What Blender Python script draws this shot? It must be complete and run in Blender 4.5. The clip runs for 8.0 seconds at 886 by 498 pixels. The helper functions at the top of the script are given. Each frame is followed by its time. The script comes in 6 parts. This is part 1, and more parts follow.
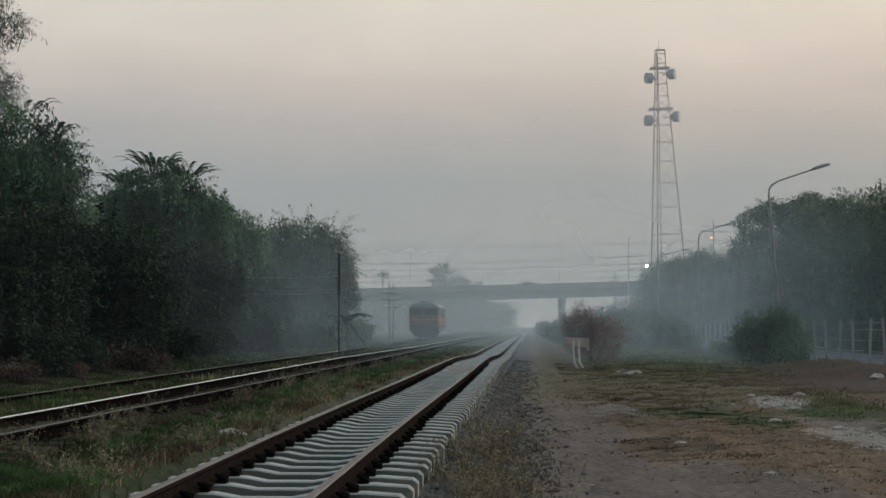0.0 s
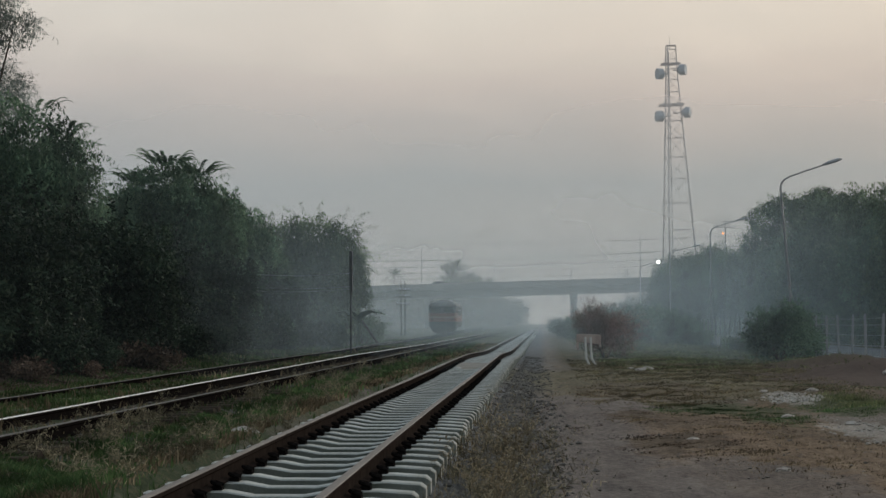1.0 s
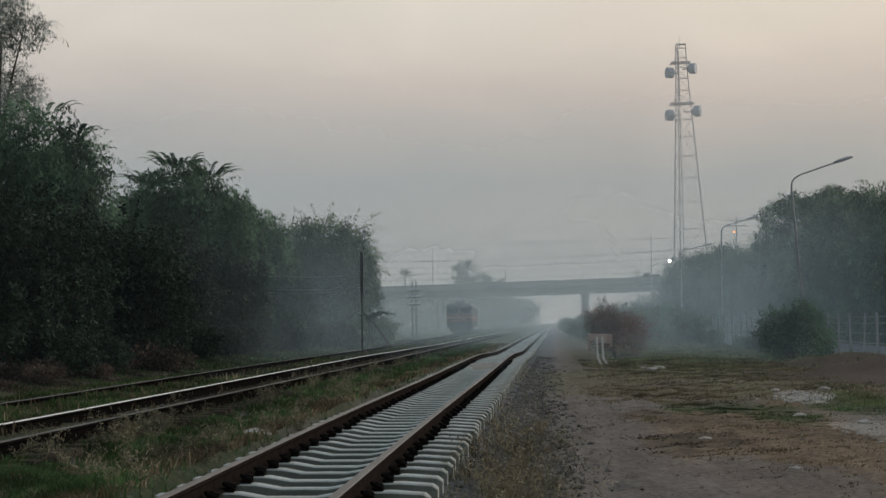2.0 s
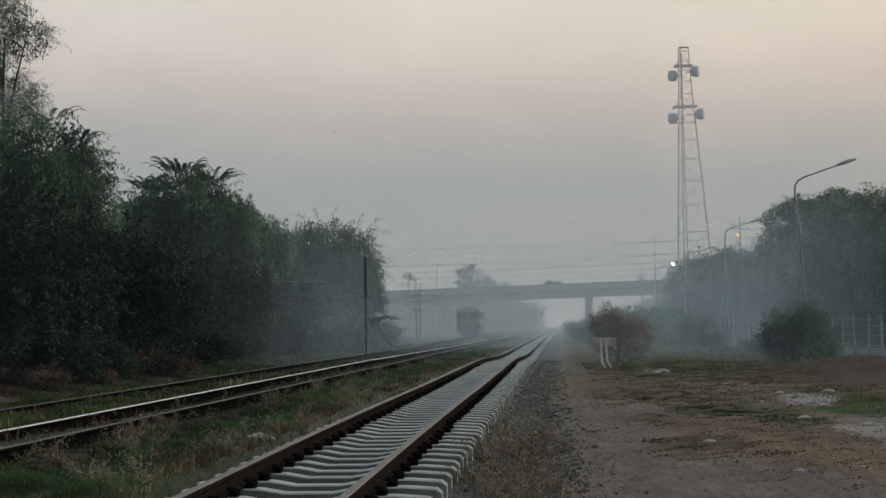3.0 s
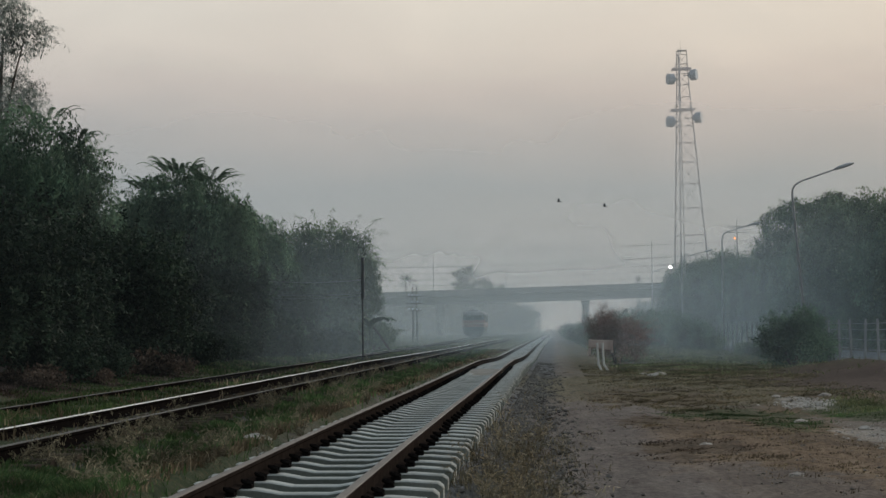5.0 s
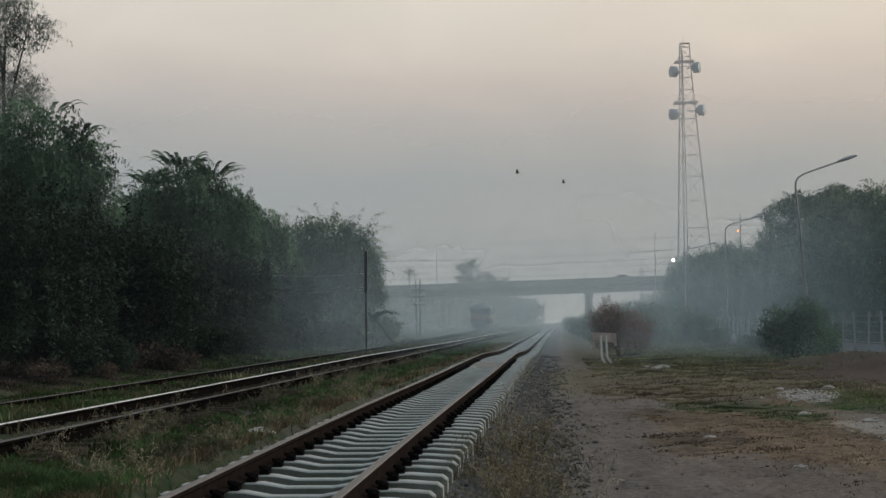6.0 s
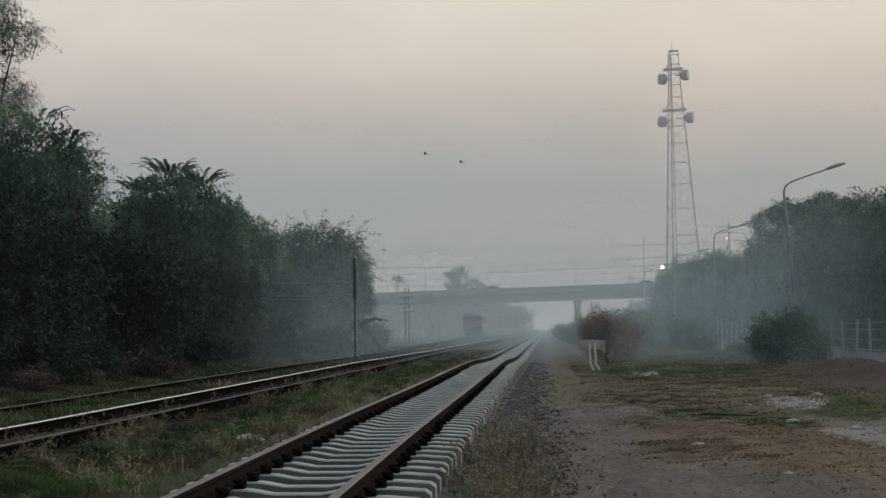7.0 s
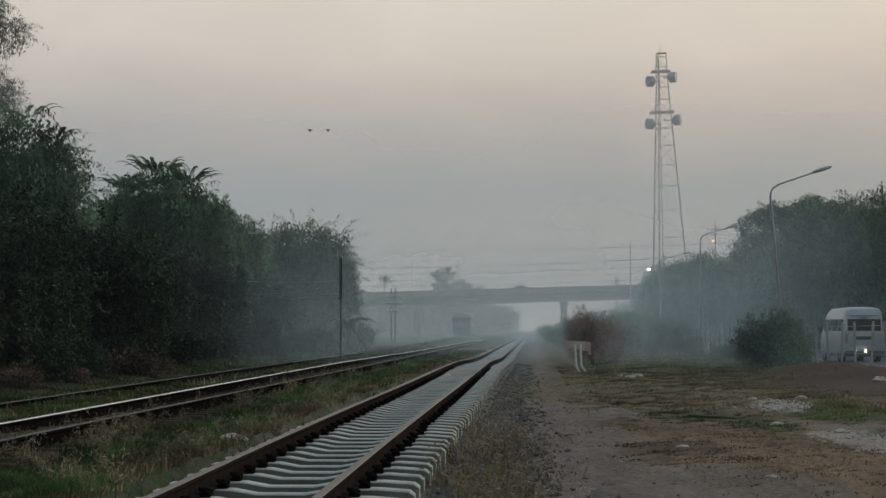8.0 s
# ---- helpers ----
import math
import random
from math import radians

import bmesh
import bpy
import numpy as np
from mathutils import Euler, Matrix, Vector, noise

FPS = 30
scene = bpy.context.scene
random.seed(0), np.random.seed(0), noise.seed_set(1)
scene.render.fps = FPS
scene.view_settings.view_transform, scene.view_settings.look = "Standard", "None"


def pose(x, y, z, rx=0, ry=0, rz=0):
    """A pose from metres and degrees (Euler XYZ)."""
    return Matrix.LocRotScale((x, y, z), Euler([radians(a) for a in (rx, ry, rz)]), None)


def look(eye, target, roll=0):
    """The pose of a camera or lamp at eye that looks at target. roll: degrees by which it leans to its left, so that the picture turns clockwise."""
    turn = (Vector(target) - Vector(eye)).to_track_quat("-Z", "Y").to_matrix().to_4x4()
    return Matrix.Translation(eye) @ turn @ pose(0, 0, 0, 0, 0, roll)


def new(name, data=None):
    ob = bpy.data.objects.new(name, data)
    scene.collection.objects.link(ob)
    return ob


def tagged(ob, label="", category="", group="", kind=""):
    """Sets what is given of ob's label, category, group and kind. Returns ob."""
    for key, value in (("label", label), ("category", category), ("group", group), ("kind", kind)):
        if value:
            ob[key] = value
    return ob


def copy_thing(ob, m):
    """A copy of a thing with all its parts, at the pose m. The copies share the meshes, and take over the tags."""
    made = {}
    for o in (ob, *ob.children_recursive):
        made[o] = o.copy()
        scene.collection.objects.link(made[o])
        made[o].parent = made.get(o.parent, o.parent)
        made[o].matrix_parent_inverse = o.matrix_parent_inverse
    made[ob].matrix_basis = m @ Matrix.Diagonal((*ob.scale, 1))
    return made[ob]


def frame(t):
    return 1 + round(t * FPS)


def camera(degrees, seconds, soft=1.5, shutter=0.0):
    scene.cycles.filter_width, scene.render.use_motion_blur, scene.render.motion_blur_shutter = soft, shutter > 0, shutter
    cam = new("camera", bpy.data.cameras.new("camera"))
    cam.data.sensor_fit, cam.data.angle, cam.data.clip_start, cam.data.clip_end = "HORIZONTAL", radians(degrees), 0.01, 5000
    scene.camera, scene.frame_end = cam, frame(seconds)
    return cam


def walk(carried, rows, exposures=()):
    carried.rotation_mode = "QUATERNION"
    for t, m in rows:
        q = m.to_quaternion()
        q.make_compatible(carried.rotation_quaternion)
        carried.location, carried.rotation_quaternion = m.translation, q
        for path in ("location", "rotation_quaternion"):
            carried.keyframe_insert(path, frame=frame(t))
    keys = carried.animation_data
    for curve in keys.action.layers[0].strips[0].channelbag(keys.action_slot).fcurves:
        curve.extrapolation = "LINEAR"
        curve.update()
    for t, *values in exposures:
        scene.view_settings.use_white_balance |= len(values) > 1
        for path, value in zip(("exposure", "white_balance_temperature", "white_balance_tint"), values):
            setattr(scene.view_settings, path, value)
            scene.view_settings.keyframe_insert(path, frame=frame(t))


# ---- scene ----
cam = camera(29.79, 8.0, soft=1.5)
ROWS = [
    (0.0, -0.0, 0.0, 1.5, 3.0238, 2.6783, 0.0),
    (0.5, -0.0067, 0.0, 1.4994, 3.1393, 2.637, 0.0698),
    (1.0, -0.001, 0.0, 1.5029, 3.4306, 2.5746, 0.2551),
    (1.5, 0.0001, 0.0, 1.5068, 3.6661, 2.5771, 0.4002),
    (3.0, 0.0067, 0.0, 1.5042, 3.9571, 2.7332, 0.8256),
    (3.5, -0.0015, 0.0, 1.5014, 4.041, 2.8641, 0.6706),
    (4.0, -0.0032, 0.0, 1.501, 3.8856, 2.818, 0.4688),
    (4.5, -0.0006, 0.0, 1.5022, 3.7995, 2.8718, 0.4426),
    (6.0, -0.0057, 0.0, 1.5009, 3.9505, 2.5661, 0.6117),
    (6.5, -0.0029, 0.0, 1.5004, 3.7455, 2.6031, 0.6106),
    (7.0, -0.0005, 0.0, 1.4989, 3.5716, 2.8057, 0.5872),
    (7.5, 0.0105, 0.0, 1.5009, 3.3485, 2.8945, 0.4741),
    (8.0, 0.0098, 0.0, 1.5038, 3.0955, 2.8127, 0.1673),
]
walk(cam, [(t, pose(x, y, z, 90 + pitch, roll, yaw)) for t, x, y, z, yaw, pitch, roll in ROWS], [(0.0, 0.0), (7.5, 0.0), (8.0, -0.08)])

# ---- world, sun, exposure ----
scene.view_settings.exposure = 0.0
scene.cycles.transparent_max_bounces = 32
SUN_EL, SUN_AZ = 9.0, 40.0   # degrees above the horizon, degrees right of straight ahead
world = bpy.data.worlds.new("dawn_sky")
scene.world = world
world.use_nodes = True


def build_world():
    nt = world.node_tree
    nt.nodes.clear()
    n = nt.nodes.new
    L = nt.links.new
    out, bg = n("ShaderNodeOutputWorld"), n("ShaderNodeBackground")
    sky = n("ShaderNodeTexSky")
    sky.sky_type, sky.sun_disc = "NISHITA", False
    sky.sun_elevation, sky.sun_rotation = radians(SUN_EL), radians(SUN_AZ)
    sky.dust_density, sky.air_density = 4.0, 1.5
    dim = n("ShaderNodeMixRGB")
    dim.blend_type, dim.inputs[0].default_value = "MULTIPLY", 1.0
    dim.inputs[2].default_value = (0.09, 0.09, 0.09, 1)
    tc, sep = n("ShaderNodeTexCoord"), n("ShaderNodeSeparateXYZ")
    L(tc.outputs["Generated"], sep.inputs[0])
    # haze bank: elevation as the sine, with a slow wave in it
    wave = n("ShaderNodeTexNoise")
    wave.inputs["Scale"].default_value, wave.inputs["Detail"].default_value = 5.0, 3.0
    mp = n("ShaderNodeMapping")
    mp.inputs["Scale"].default_value = (1, 1, 4)
    L(tc.outputs["Generated"], mp.inputs[0]), L(mp.outputs[0], wave.inputs[0])
    wm = n("ShaderNodeMath")
    wm.operation = "MULTIPLY_ADD"
    wm.inputs[1].default_value, wm.inputs[2].default_value = 0.05, -0.025
    L(wave.outputs[0], wm.inputs[0])
    add = n("ShaderNodeMath")
    L(sep.outputs[2], add.inputs[0]), L(wm.outputs[0], add.inputs[1])
    ramp = n("ShaderNodeValToRGB")
    stops = [(0.0, (0.74, 0.68, 0.62)), (0.016, (0.55, 0.52, 0.49)), (0.045, (0.385, 0.395, 0.395)), (0.085, (0.345, 0.378, 0.398)), (0.11, (0.45, 0.435, 0.43)),
             (0.14, (0.62, 0.55, 0.51)), (0.175, (0.74, 0.67, 0.60)), (0.22, (0.80, 0.755, 0.675)), (0.45, (0.60, 0.63, 0.63)), (1.0, (0.40, 0.47, 0.54))]
    el = ramp.color_ramp.elements
    while len(el) < len(stops):
        el.new(0.5)
    for e, (p, c) in zip(el, stops):
        e.position, e.color = p, (*c, 1)
    L(add.outputs[0], ramp.inputs[0])
    # the side of the low sun is warmer and brighter
    az = n("ShaderNodeVectorMath")
    az.operation = "DOT_PRODUCT"
    az.inputs[1].default_value = (math.sin(radians(SUN_AZ)), math.cos(radians(SUN_AZ)), 0)
    L(tc.outputs["Generated"], az.inputs[0])
    glow = n("ShaderNodeMapRange")
    glow.inputs[1].default_value, glow.inputs[2].default_value = -1, 1
    glow.inputs[3].default_value, glow.inputs[4].default_value = 0.0, 1.0
    L(az.outputs["Value"], glow.inputs[0])
    tint = n("ShaderNodeValToRGB")
    tint.color_ramp.elements.new(0.72)
    for e, (p, c) in zip(tint.color_ramp.elements, [(0.0, (0.40, 0.49, 0.58, 1)), (0.74, (1.0, 1.025, 1.04, 1)), (1.0, (1.09, 1.035, 0.975, 1))]):
        e.position, e.color = p, c
    L(glow.outputs[0], tint.inputs[0])
    mul = n("ShaderNodeMixRGB")
    mul.blend_type, mul.inputs[0].default_value = "MULTIPLY", 1.0
    L(ramp.outputs[0], mul.inputs[1]), L(tint.outputs[0], mul.inputs[2])
    mix = n("ShaderNodeMixRGB")
    mix.inputs[0].default_value = 0.93
    L(sky.outputs[0], dim.inputs[1]), L(dim.outputs[0], mix.inputs[1]), L(mul.outputs[0], mix.inputs[2])
    L(mix.outputs[0], bg.inputs[0]), L(bg.outputs[0], out.inputs[0])


build_world()
sun = new("sun", bpy.data.lights.new("sun", "SUN"))
sun.data.energy, sun.data.angle, sun.data.color = 1.15, radians(25), (1.0, 0.93, 0.84)
sun.matrix_world = look((0, 0, 60), (-math.sin(radians(SUN_AZ)), -math.cos(radians(SUN_AZ)), 60 - math.tan(radians(SUN_EL + 12))))

# ---- materials ----


class Mat:
    """A node material with short names for its nodes."""

    def __init__(self, name):
        self.m = bpy.data.materials.new(name)
        self.m.use_nodes = True
        self.nt = self.m.node_tree
        self.p = self.nt.nodes["Principled BSDF"]
        self.out = self.nt.nodes["Material Output"]
        self.tc = self.nt.nodes.new("ShaderNodeTexCoord")

    def n(self, kind):
        return self.nt.nodes.new(kind)

    def smooth_range(self):
        node = self.n("ShaderNodeMapRange")
        node.interpolation_type = "SMOOTHERSTEP"
        return node

    def link(self, a, b):
        self.nt.links.new(a, b)

    def noise(self, scale, detail=4.0, rough=0.6, squash=(1, 1, 1)):
        t, mp = self.n("ShaderNodeTexNoise"), self.n("ShaderNodeMapping")
        mp.inputs["Scale"].default_value = squash
        t.inputs["Scale"].default_value, t.inputs["Detail"].default_value, t.inputs["Roughness"].default_value = scale, detail, rough
        self.link(self.tc.outputs["Object"], mp.inputs[0])
        self.link(mp.outputs[0], t.inputs["Vector"])
        return t.outputs[0]

    def ramp(self, fac, stops):
        r = self.n("ShaderNodeValToRGB")
        el = r.color_ramp.elements
        while len(el) < len(stops):
            el.new(0.5)
        for e, (p, c) in zip(el, stops):
            e.position, e.color = p, (c[0], c[1], c[2], 1) if not isinstance(c, (int, float)) else (c, c, c, 1)
        self.link(fac, r.inputs[0])
        return r.outputs[0]

    def mix(self, fac, a, b, blend="MIX"):
        x = self.n("ShaderNodeMixRGB")
        x.blend_type = blend
        for i, v in enumerate((fac, a, b)):
            if isinstance(v, (int, float)):
                x.inputs[i].default_value = v if i == 0 else (v, v, v, 1)
            elif isinstance(v, tuple):
                x.inputs[i].default_value = (*v, 1)
            else:
                self.link(v, x.inputs[i])
        return x.outputs[0]

    def math(self, op, a, b=0.0, c=0.0):
        x = self.n("ShaderNodeMath")
        x.operation = op
        for i, v in enumerate((a, b, c)):
            if isinstance(v, (int, float)):
                x.inputs[i].default_value = v
            else:
                self.link(v, x.inputs[i])
        return x.outputs[0]

    def bump(self, height, strength=0.4, dist=0.02):
        b = self.n("ShaderNodeBump")
        b.inputs["Strength"].default_value, b.inputs["Distance"].default_value = strength, dist
        self.link(height, b.inputs["Height"])
        self.link(b.outputs[0], self.p.inputs["Normal"])


def surf(name, a, b, rough=0.7, metal=0.0, scale=6.0, fine=60.0, bump=0.3, vary=0.25, dirt=None):
    """A worn surface: two colours mixed by a large and a fine noise, random value per object."""
    m = Mat(name)
    big, small = m.noise(scale), m.noise(fine, 3)
    f = m.mix(0.4, big, small)
    col = m.ramp(f, [(0.35, a), (0.65, b)])
    if dirt:
        col = m.mix(m.ramp(m.noise(scale * 0.5, 6, 0.7), [(0.48, 0.0), (0.66, 0.8)]), col, dirt)
    info = m.n("ShaderNodeObjectInfo")
    val = m.math("MULTIPLY_ADD", info.outputs["Random"], vary, 1 - vary / 2)
    col = m.mix(1.0, col, val, "MULTIPLY")
    m.link(col, m.p.inputs["Base Color"])
    m.link(m.ramp(small, [(0.3, max(0, rough - 0.12)), (0.7, min(1, rough + 0.12))]), m.p.inputs["Roughness"])
    m.p.inputs["Metallic"].default_value = metal
    m.p.inputs["Specular IOR Level"].default_value = 0.0 if rough >= 0.7 else 0.4
    if bump:
        m.bump(f, bump)
    return m.m


def leaf_mat(name, dark, light, dry=None, through_light=0.35):
    m = Mat(name)
    geo = m.n("ShaderNodeNewGeometry")
    r = geo.outputs["Random Per Island"]
    col = m.ramp(r, [(0.0, dark), (0.8, light), (1.0, dry or light)])
    # Bright clumps and shaded hollows of foliage, painted into the colour by noise
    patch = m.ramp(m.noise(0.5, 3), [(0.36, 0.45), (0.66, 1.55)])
    drape = m.ramp(m.noise(1.1, 3, 0.6, (1, 1, 0.3)), [(0.38, 0.6), (0.64, 1.4)])   # lit and dark hanging strands, put into the colour too
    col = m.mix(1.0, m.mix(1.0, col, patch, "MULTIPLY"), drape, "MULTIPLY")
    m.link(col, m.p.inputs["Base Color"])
    m.p.inputs["Roughness"].default_value = 0.65
    m.p.inputs["Specular IOR Level"].default_value = 0.1
    tr = m.n("ShaderNodeBsdfTranslucent")
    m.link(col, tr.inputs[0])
    mx = m.n("ShaderNodeMixShader")
    mx.inputs[0].default_value = through_light
    m.link(m.p.outputs[0], mx.inputs[1]), m.link(tr.outputs[0], mx.inputs[2]), m.link(mx.outputs[0], m.out.inputs[0])
    return m.m


def glow_mat(name, color, strength):
    m = Mat(name)
    m.p.inputs["Base Color"].default_value = (*color, 1)
    m.p.inputs["Emission Color"].default_value = (*color, 1)
    m.p.inputs["Emission Strength"].default_value = strength
    return m.m


def smoke_mat(name, density, top, seed, scale=0.02, color=(0.72, 0.88, 0.98), low=0.35, edge=None, rise=0.0):
    """Thin smoke lit by the sky: it lets most light through, the rest it scatters both ways. Thins out upwards to top metres."""
    m = Mat(name)
    sep = m.n("ShaderNodeSeparateXYZ")
    m.link(m.tc.outputs["Object"], sep.inputs[0])
    mp = m.n("ShaderNodeMapping")
    mp.inputs["Location"].default_value, mp.inputs["Scale"].default_value = (seed * 37.7, seed * 11.3, 0), (1, 1, 2.2)
    m.link(m.tc.outputs["Object"], mp.inputs[0])
    t = m.n("ShaderNodeTexNoise")
    t.inputs["Scale"].default_value, t.inputs["Detail"].default_value, t.inputs["Distortion"].default_value = scale, 3.0, 0.6
    m.link(mp.outputs[0], t.inputs["Vector"])
    cloud = m.ramp(t.outputs[0], [(0.32, low), (0.68, 1.0)])
    hgt = m.smooth_range()
    hgt.inputs[1].default_value, hgt.inputs[2].default_value, hgt.inputs[3].default_value, hgt.inputs[4].default_value = 0, top, density, 0
    wob = m.math("MULTIPLY_ADD", t.outputs[0], top * 0.5, -top * 0.25)
    m.link(m.math("ADD", sep.outputs[2], wob), hgt.inputs[0])
    a = m.math("MULTIPLY", hgt.outputs[0], cloud)
    if rise:   # the smoke has lifted off the ground
        rr = m.smooth_range()
        rr.inputs[1].default_value, rr.inputs[2].default_value, rr.inputs[3].default_value = -1.0, rise, 0.2
        m.link(m.math("ADD", sep.outputs[2], wob), rr.inputs[0])
        a = m.math("MULTIPLY", a, rr.outputs[0])
    if edge:   # a bank: it thickens and thins again across the width
        for e0, e1 in (edge[:2], edge[2:]):
            er = m.smooth_range()
            er.inputs[1].default_value, er.inputs[2].default_value = e0, e1
            m.link(sep.outputs[0], er.inputs[0])
            a = m.math("MULTIPLY", a, er.outputs[0])
    m.p.inputs["Base Color"].default_value = (*color, 1)
    dif, trl, trn = m.n("ShaderNodeBsdfDiffuse"), m.n("ShaderNodeBsdfTranslucent"), m.n("ShaderNodeBsdfTransparent")
    dif.inputs[0].default_value = trl.inputs[0].default_value = (*color, 1)
    both, mx = m.n("ShaderNodeMixShader"), m.n("ShaderNodeMixShader")
    both.inputs[0].default_value = 0.5
    m.link(dif.outputs[0], both.inputs[1]), m.link(trl.outputs[0], both.inputs[2])
    m.link(a, mx.inputs[0]), m.link(trn.outputs[0], mx.inputs[1]), m.link(both.outputs[0], mx.inputs[2])
    m.link(mx.outputs[0], m.out.inputs[0])
    return m.m


def ground_mat():
    """Dirt path, dry and green grass, dark ballast and brown soil, laid out along the railway with ragged borders."""
    m = Mat("ground_earth")
    sep = m.n("ShaderNodeSeparateXYZ")
    m.link(m.tc.outputs["Object"], sep.inputs[0])
    wob = m.math("MULTIPLY_ADD", m.noise(0.35, 6, 0.65), 4.0, -2.0)
    wob2 = m.math("MULTIPLY_ADD", m.noise(1.7, 5, 0.7), 1.6, -0.8)
    x = m.math("ADD", m.math("ADD", sep.outputs[0], wob), wob2)
    xs = m.math("ADD", sep.outputs[0], m.math("MULTIPLY", wob2, 0.5))

    def band(v, a, b, soft=0.4):
        up, dn = m.n("ShaderNodeMapRange"), m.n("ShaderNodeMapRange")
        for r, q in ((up, (a - soft, a + soft, 0, 1)), (dn, (b - soft, b + soft, 1, 0))):
            for i, w in enumerate(q):
                r.inputs[i + 1].default_value = w
            m.link(v, r.inputs[0])
        return m.math("MULTIPLY", up.outputs[0], dn.outputs[0])

    fine, mid = m.noise(14, 6, 0.7), m.noise(2.4, 6, 0.65)
    grain = m.noise(70, 3, 0.6)
    long = (1, 0.3, 1)   # patches drawn out along the way
    dirt = m.ramp(m.mix(0.5, m.noise(1.6, 7, 0.7, long), fine), [(0.36, (0.05, 0.04, 0.033)), (0.5, (0.165, 0.14, 0.12)), (0.66, (0.275, 0.238, 0.205))])
    dry = m.ramp(m.mix(0.45, m.noise(0.9, 7, 0.7, long), fine), [(0.36, (0.03, 0.025, 0.018)), (0.5, (0.115, 0.08, 0.05)), (0.65, (0.24, 0.17, 0.105))])
    green = m.ramp(m.mix(0.45, m.noise(1.1, 6, 0.7, long), fine), [(0.34, (0.018, 0.026, 0.012)), (0.5, (0.042, 0.056, 0.026)), (0.68, (0.14, 0.105, 0.066))])
    soil = m.ramp(m.mix(0.5, mid, fine), [(0.3, (0.045, 0.03, 0.024)), (0.7, (0.10, 0.068, 0.054))])
    stone = m.ramp(m.mix(0.6, m.noise(22, 2), fine), [(0.35, (0.05, 0.05, 0.05)), (0.65, (0.17, 0.17, 0.175))])
    col = m.mix(band(x, -400, -2.6), dirt, green)
    col = m.mix(band(xs, -2.5, -0.05, 0.2), col, stone)
    grassy = m.ramp(m.noise(0.5, 7, 0.65, long), [(0.44, 0.0), (0.54, 1.0)])
    col = m.mix(m.math("MULTIPLY", band(x, 2.3, 12, 0.7), m.math("MULTIPLY_ADD", grassy, 0.85, 0.15)), col, dry)
    verd = m.ramp(m.noise(0.65, 6, 0.65, (1.3, 0.35, 1)), [(0.54, 0.0), (0.62, 0.85)])
    col = m.mix(m.math("MULTIPLY", verd, band(x, 2.2, 12, 0.8)), col, green)
    col = m.mix(m.math("MULTIPLY", band(x, 5.8, 12.0, 0.8), band(sep.outputs[1], 33, 70, 4)), col, soil)
    far = m.n("ShaderNodeMapRange")
    far.inputs[1].default_value, far.inputs[2].default_value = 46, 64
    m.link(m.math("MULTIPLY_ADD", wob, 4.0, sep.outputs[1]), far.inputs[0])
    col = m.mix(m.math("MULTIPLY", far.outputs[0], band(sep.outputs[0], 0.6, 400, 0.4)), col, m.mix(0.45, green, dry))
    col = m.mix(m.math("MULTIPLY", m.ramp(m.noise(0.9, 6, 0.7, long), [(0.54, 0.0), (0.64, 0.9)]), band(x, 0.2, 6)), col, dry)
    # patches with ragged rims: middle, half-widths, how dense, what covers the earth there
    ragx = m.math("MULTIPLY_ADD", m.noise(1.1, 6, 0.7), 2.4, -1.2)
    ragy = m.math("MULTIPLY_ADD", m.noise(0.8, 6, 0.7), 9.0, -4.5)
    px, py = m.math("ADD", sep.outputs[0], m.math("MULTIPLY", ragx, 0.55)), m.math("ADD", sep.outputs[1], ragy)

    def patch(cx, cy, rx, ry, dense, cover):
        nonlocal col
        ex = m.math("POWER", m.math("ABSOLUTE", m.math("MULTIPLY_ADD", px, 1 / rx, -cx / rx)), 2.0)
        ey = m.math("POWER", m.math("ABSOLUTE", m.math("MULTIPLY_ADD", py, 1 / ry, -cy / ry)), 2.0)
        r = m.smooth_range()
        for k, w in enumerate((1.35, 0.45, 0.0, dense)):
            r.inputs[k + 1].default_value = w
        m.link(m.math("ADD", ex, ey), r.inputs[0])
        col = m.mix(r.outputs[0], col, cover)

    streak = m.mix(0.5, m.noise(1.8, 7, 0.75, (1, 0.22, 1)), fine)
    trodden = m.ramp(streak, [(0.36, (0.062, 0.05, 0.044)), (0.5, (0.14, 0.117, 0.104)), (0.64, (0.22, 0.188, 0.168))])
    ochre = m.ramp(streak, [(0.36, (0.05, 0.032, 0.02)), (0.5, (0.15, 0.10, 0.062)), (0.64, (0.29, 0.21, 0.14))])
    withered = m.ramp(streak, [(0.36, (0.035, 0.026, 0.018)), (0.5, (0.092, 0.066, 0.044)), (0.66, (0.18, 0.134, 0.09))])
    olive = m.ramp(streak, [(0.36, (0.05, 0.045, 0.026)), (0.5, (0.125, 0.108, 0.064)), (0.66, (0.21, 0.172, 0.11))])
    lawn = m.ramp(streak, [(0.36, (0.02, 0.027, 0.011)), (0.5, (0.046, 0.058, 0.026)), (0.66, (0.10, 0.098, 0.05))])
    chalk = m.ramp(streak, [(0.36, (0.20, 0.175, 0.15)), (0.5, (0.34, 0.31, 0.275)), (0.64, (0.46, 0.43, 0.39))])
    patch(0.6, 24, 1.3, 26, 0.9, trodden)
    patch(2.6, 44, 4.2, 12, 0.85, olive)
    patch(2.2, 38, 1.6, 6, 0.6, withered)
    patch(2.9, 21, 1.75, 9.5, 0.9, ochre)
    patch(1.75, 21.0, 0.75, 1.7, 0.95, withered)
    patch(2.2, 25.5, 0.9, 2.2, 0.7, withered)
    patch(3.6, 22.8, 0.7, 1.6, 0.7, withered)
    patch(2.3, 16.8, 0.7, 1.0, 0.7, withered)
    patch(5.8, 36.0, 1.3, 4.5, 0.8, withered)
    patch(1.45, 27.0, 0.5, 1.8, 0.85, withered)
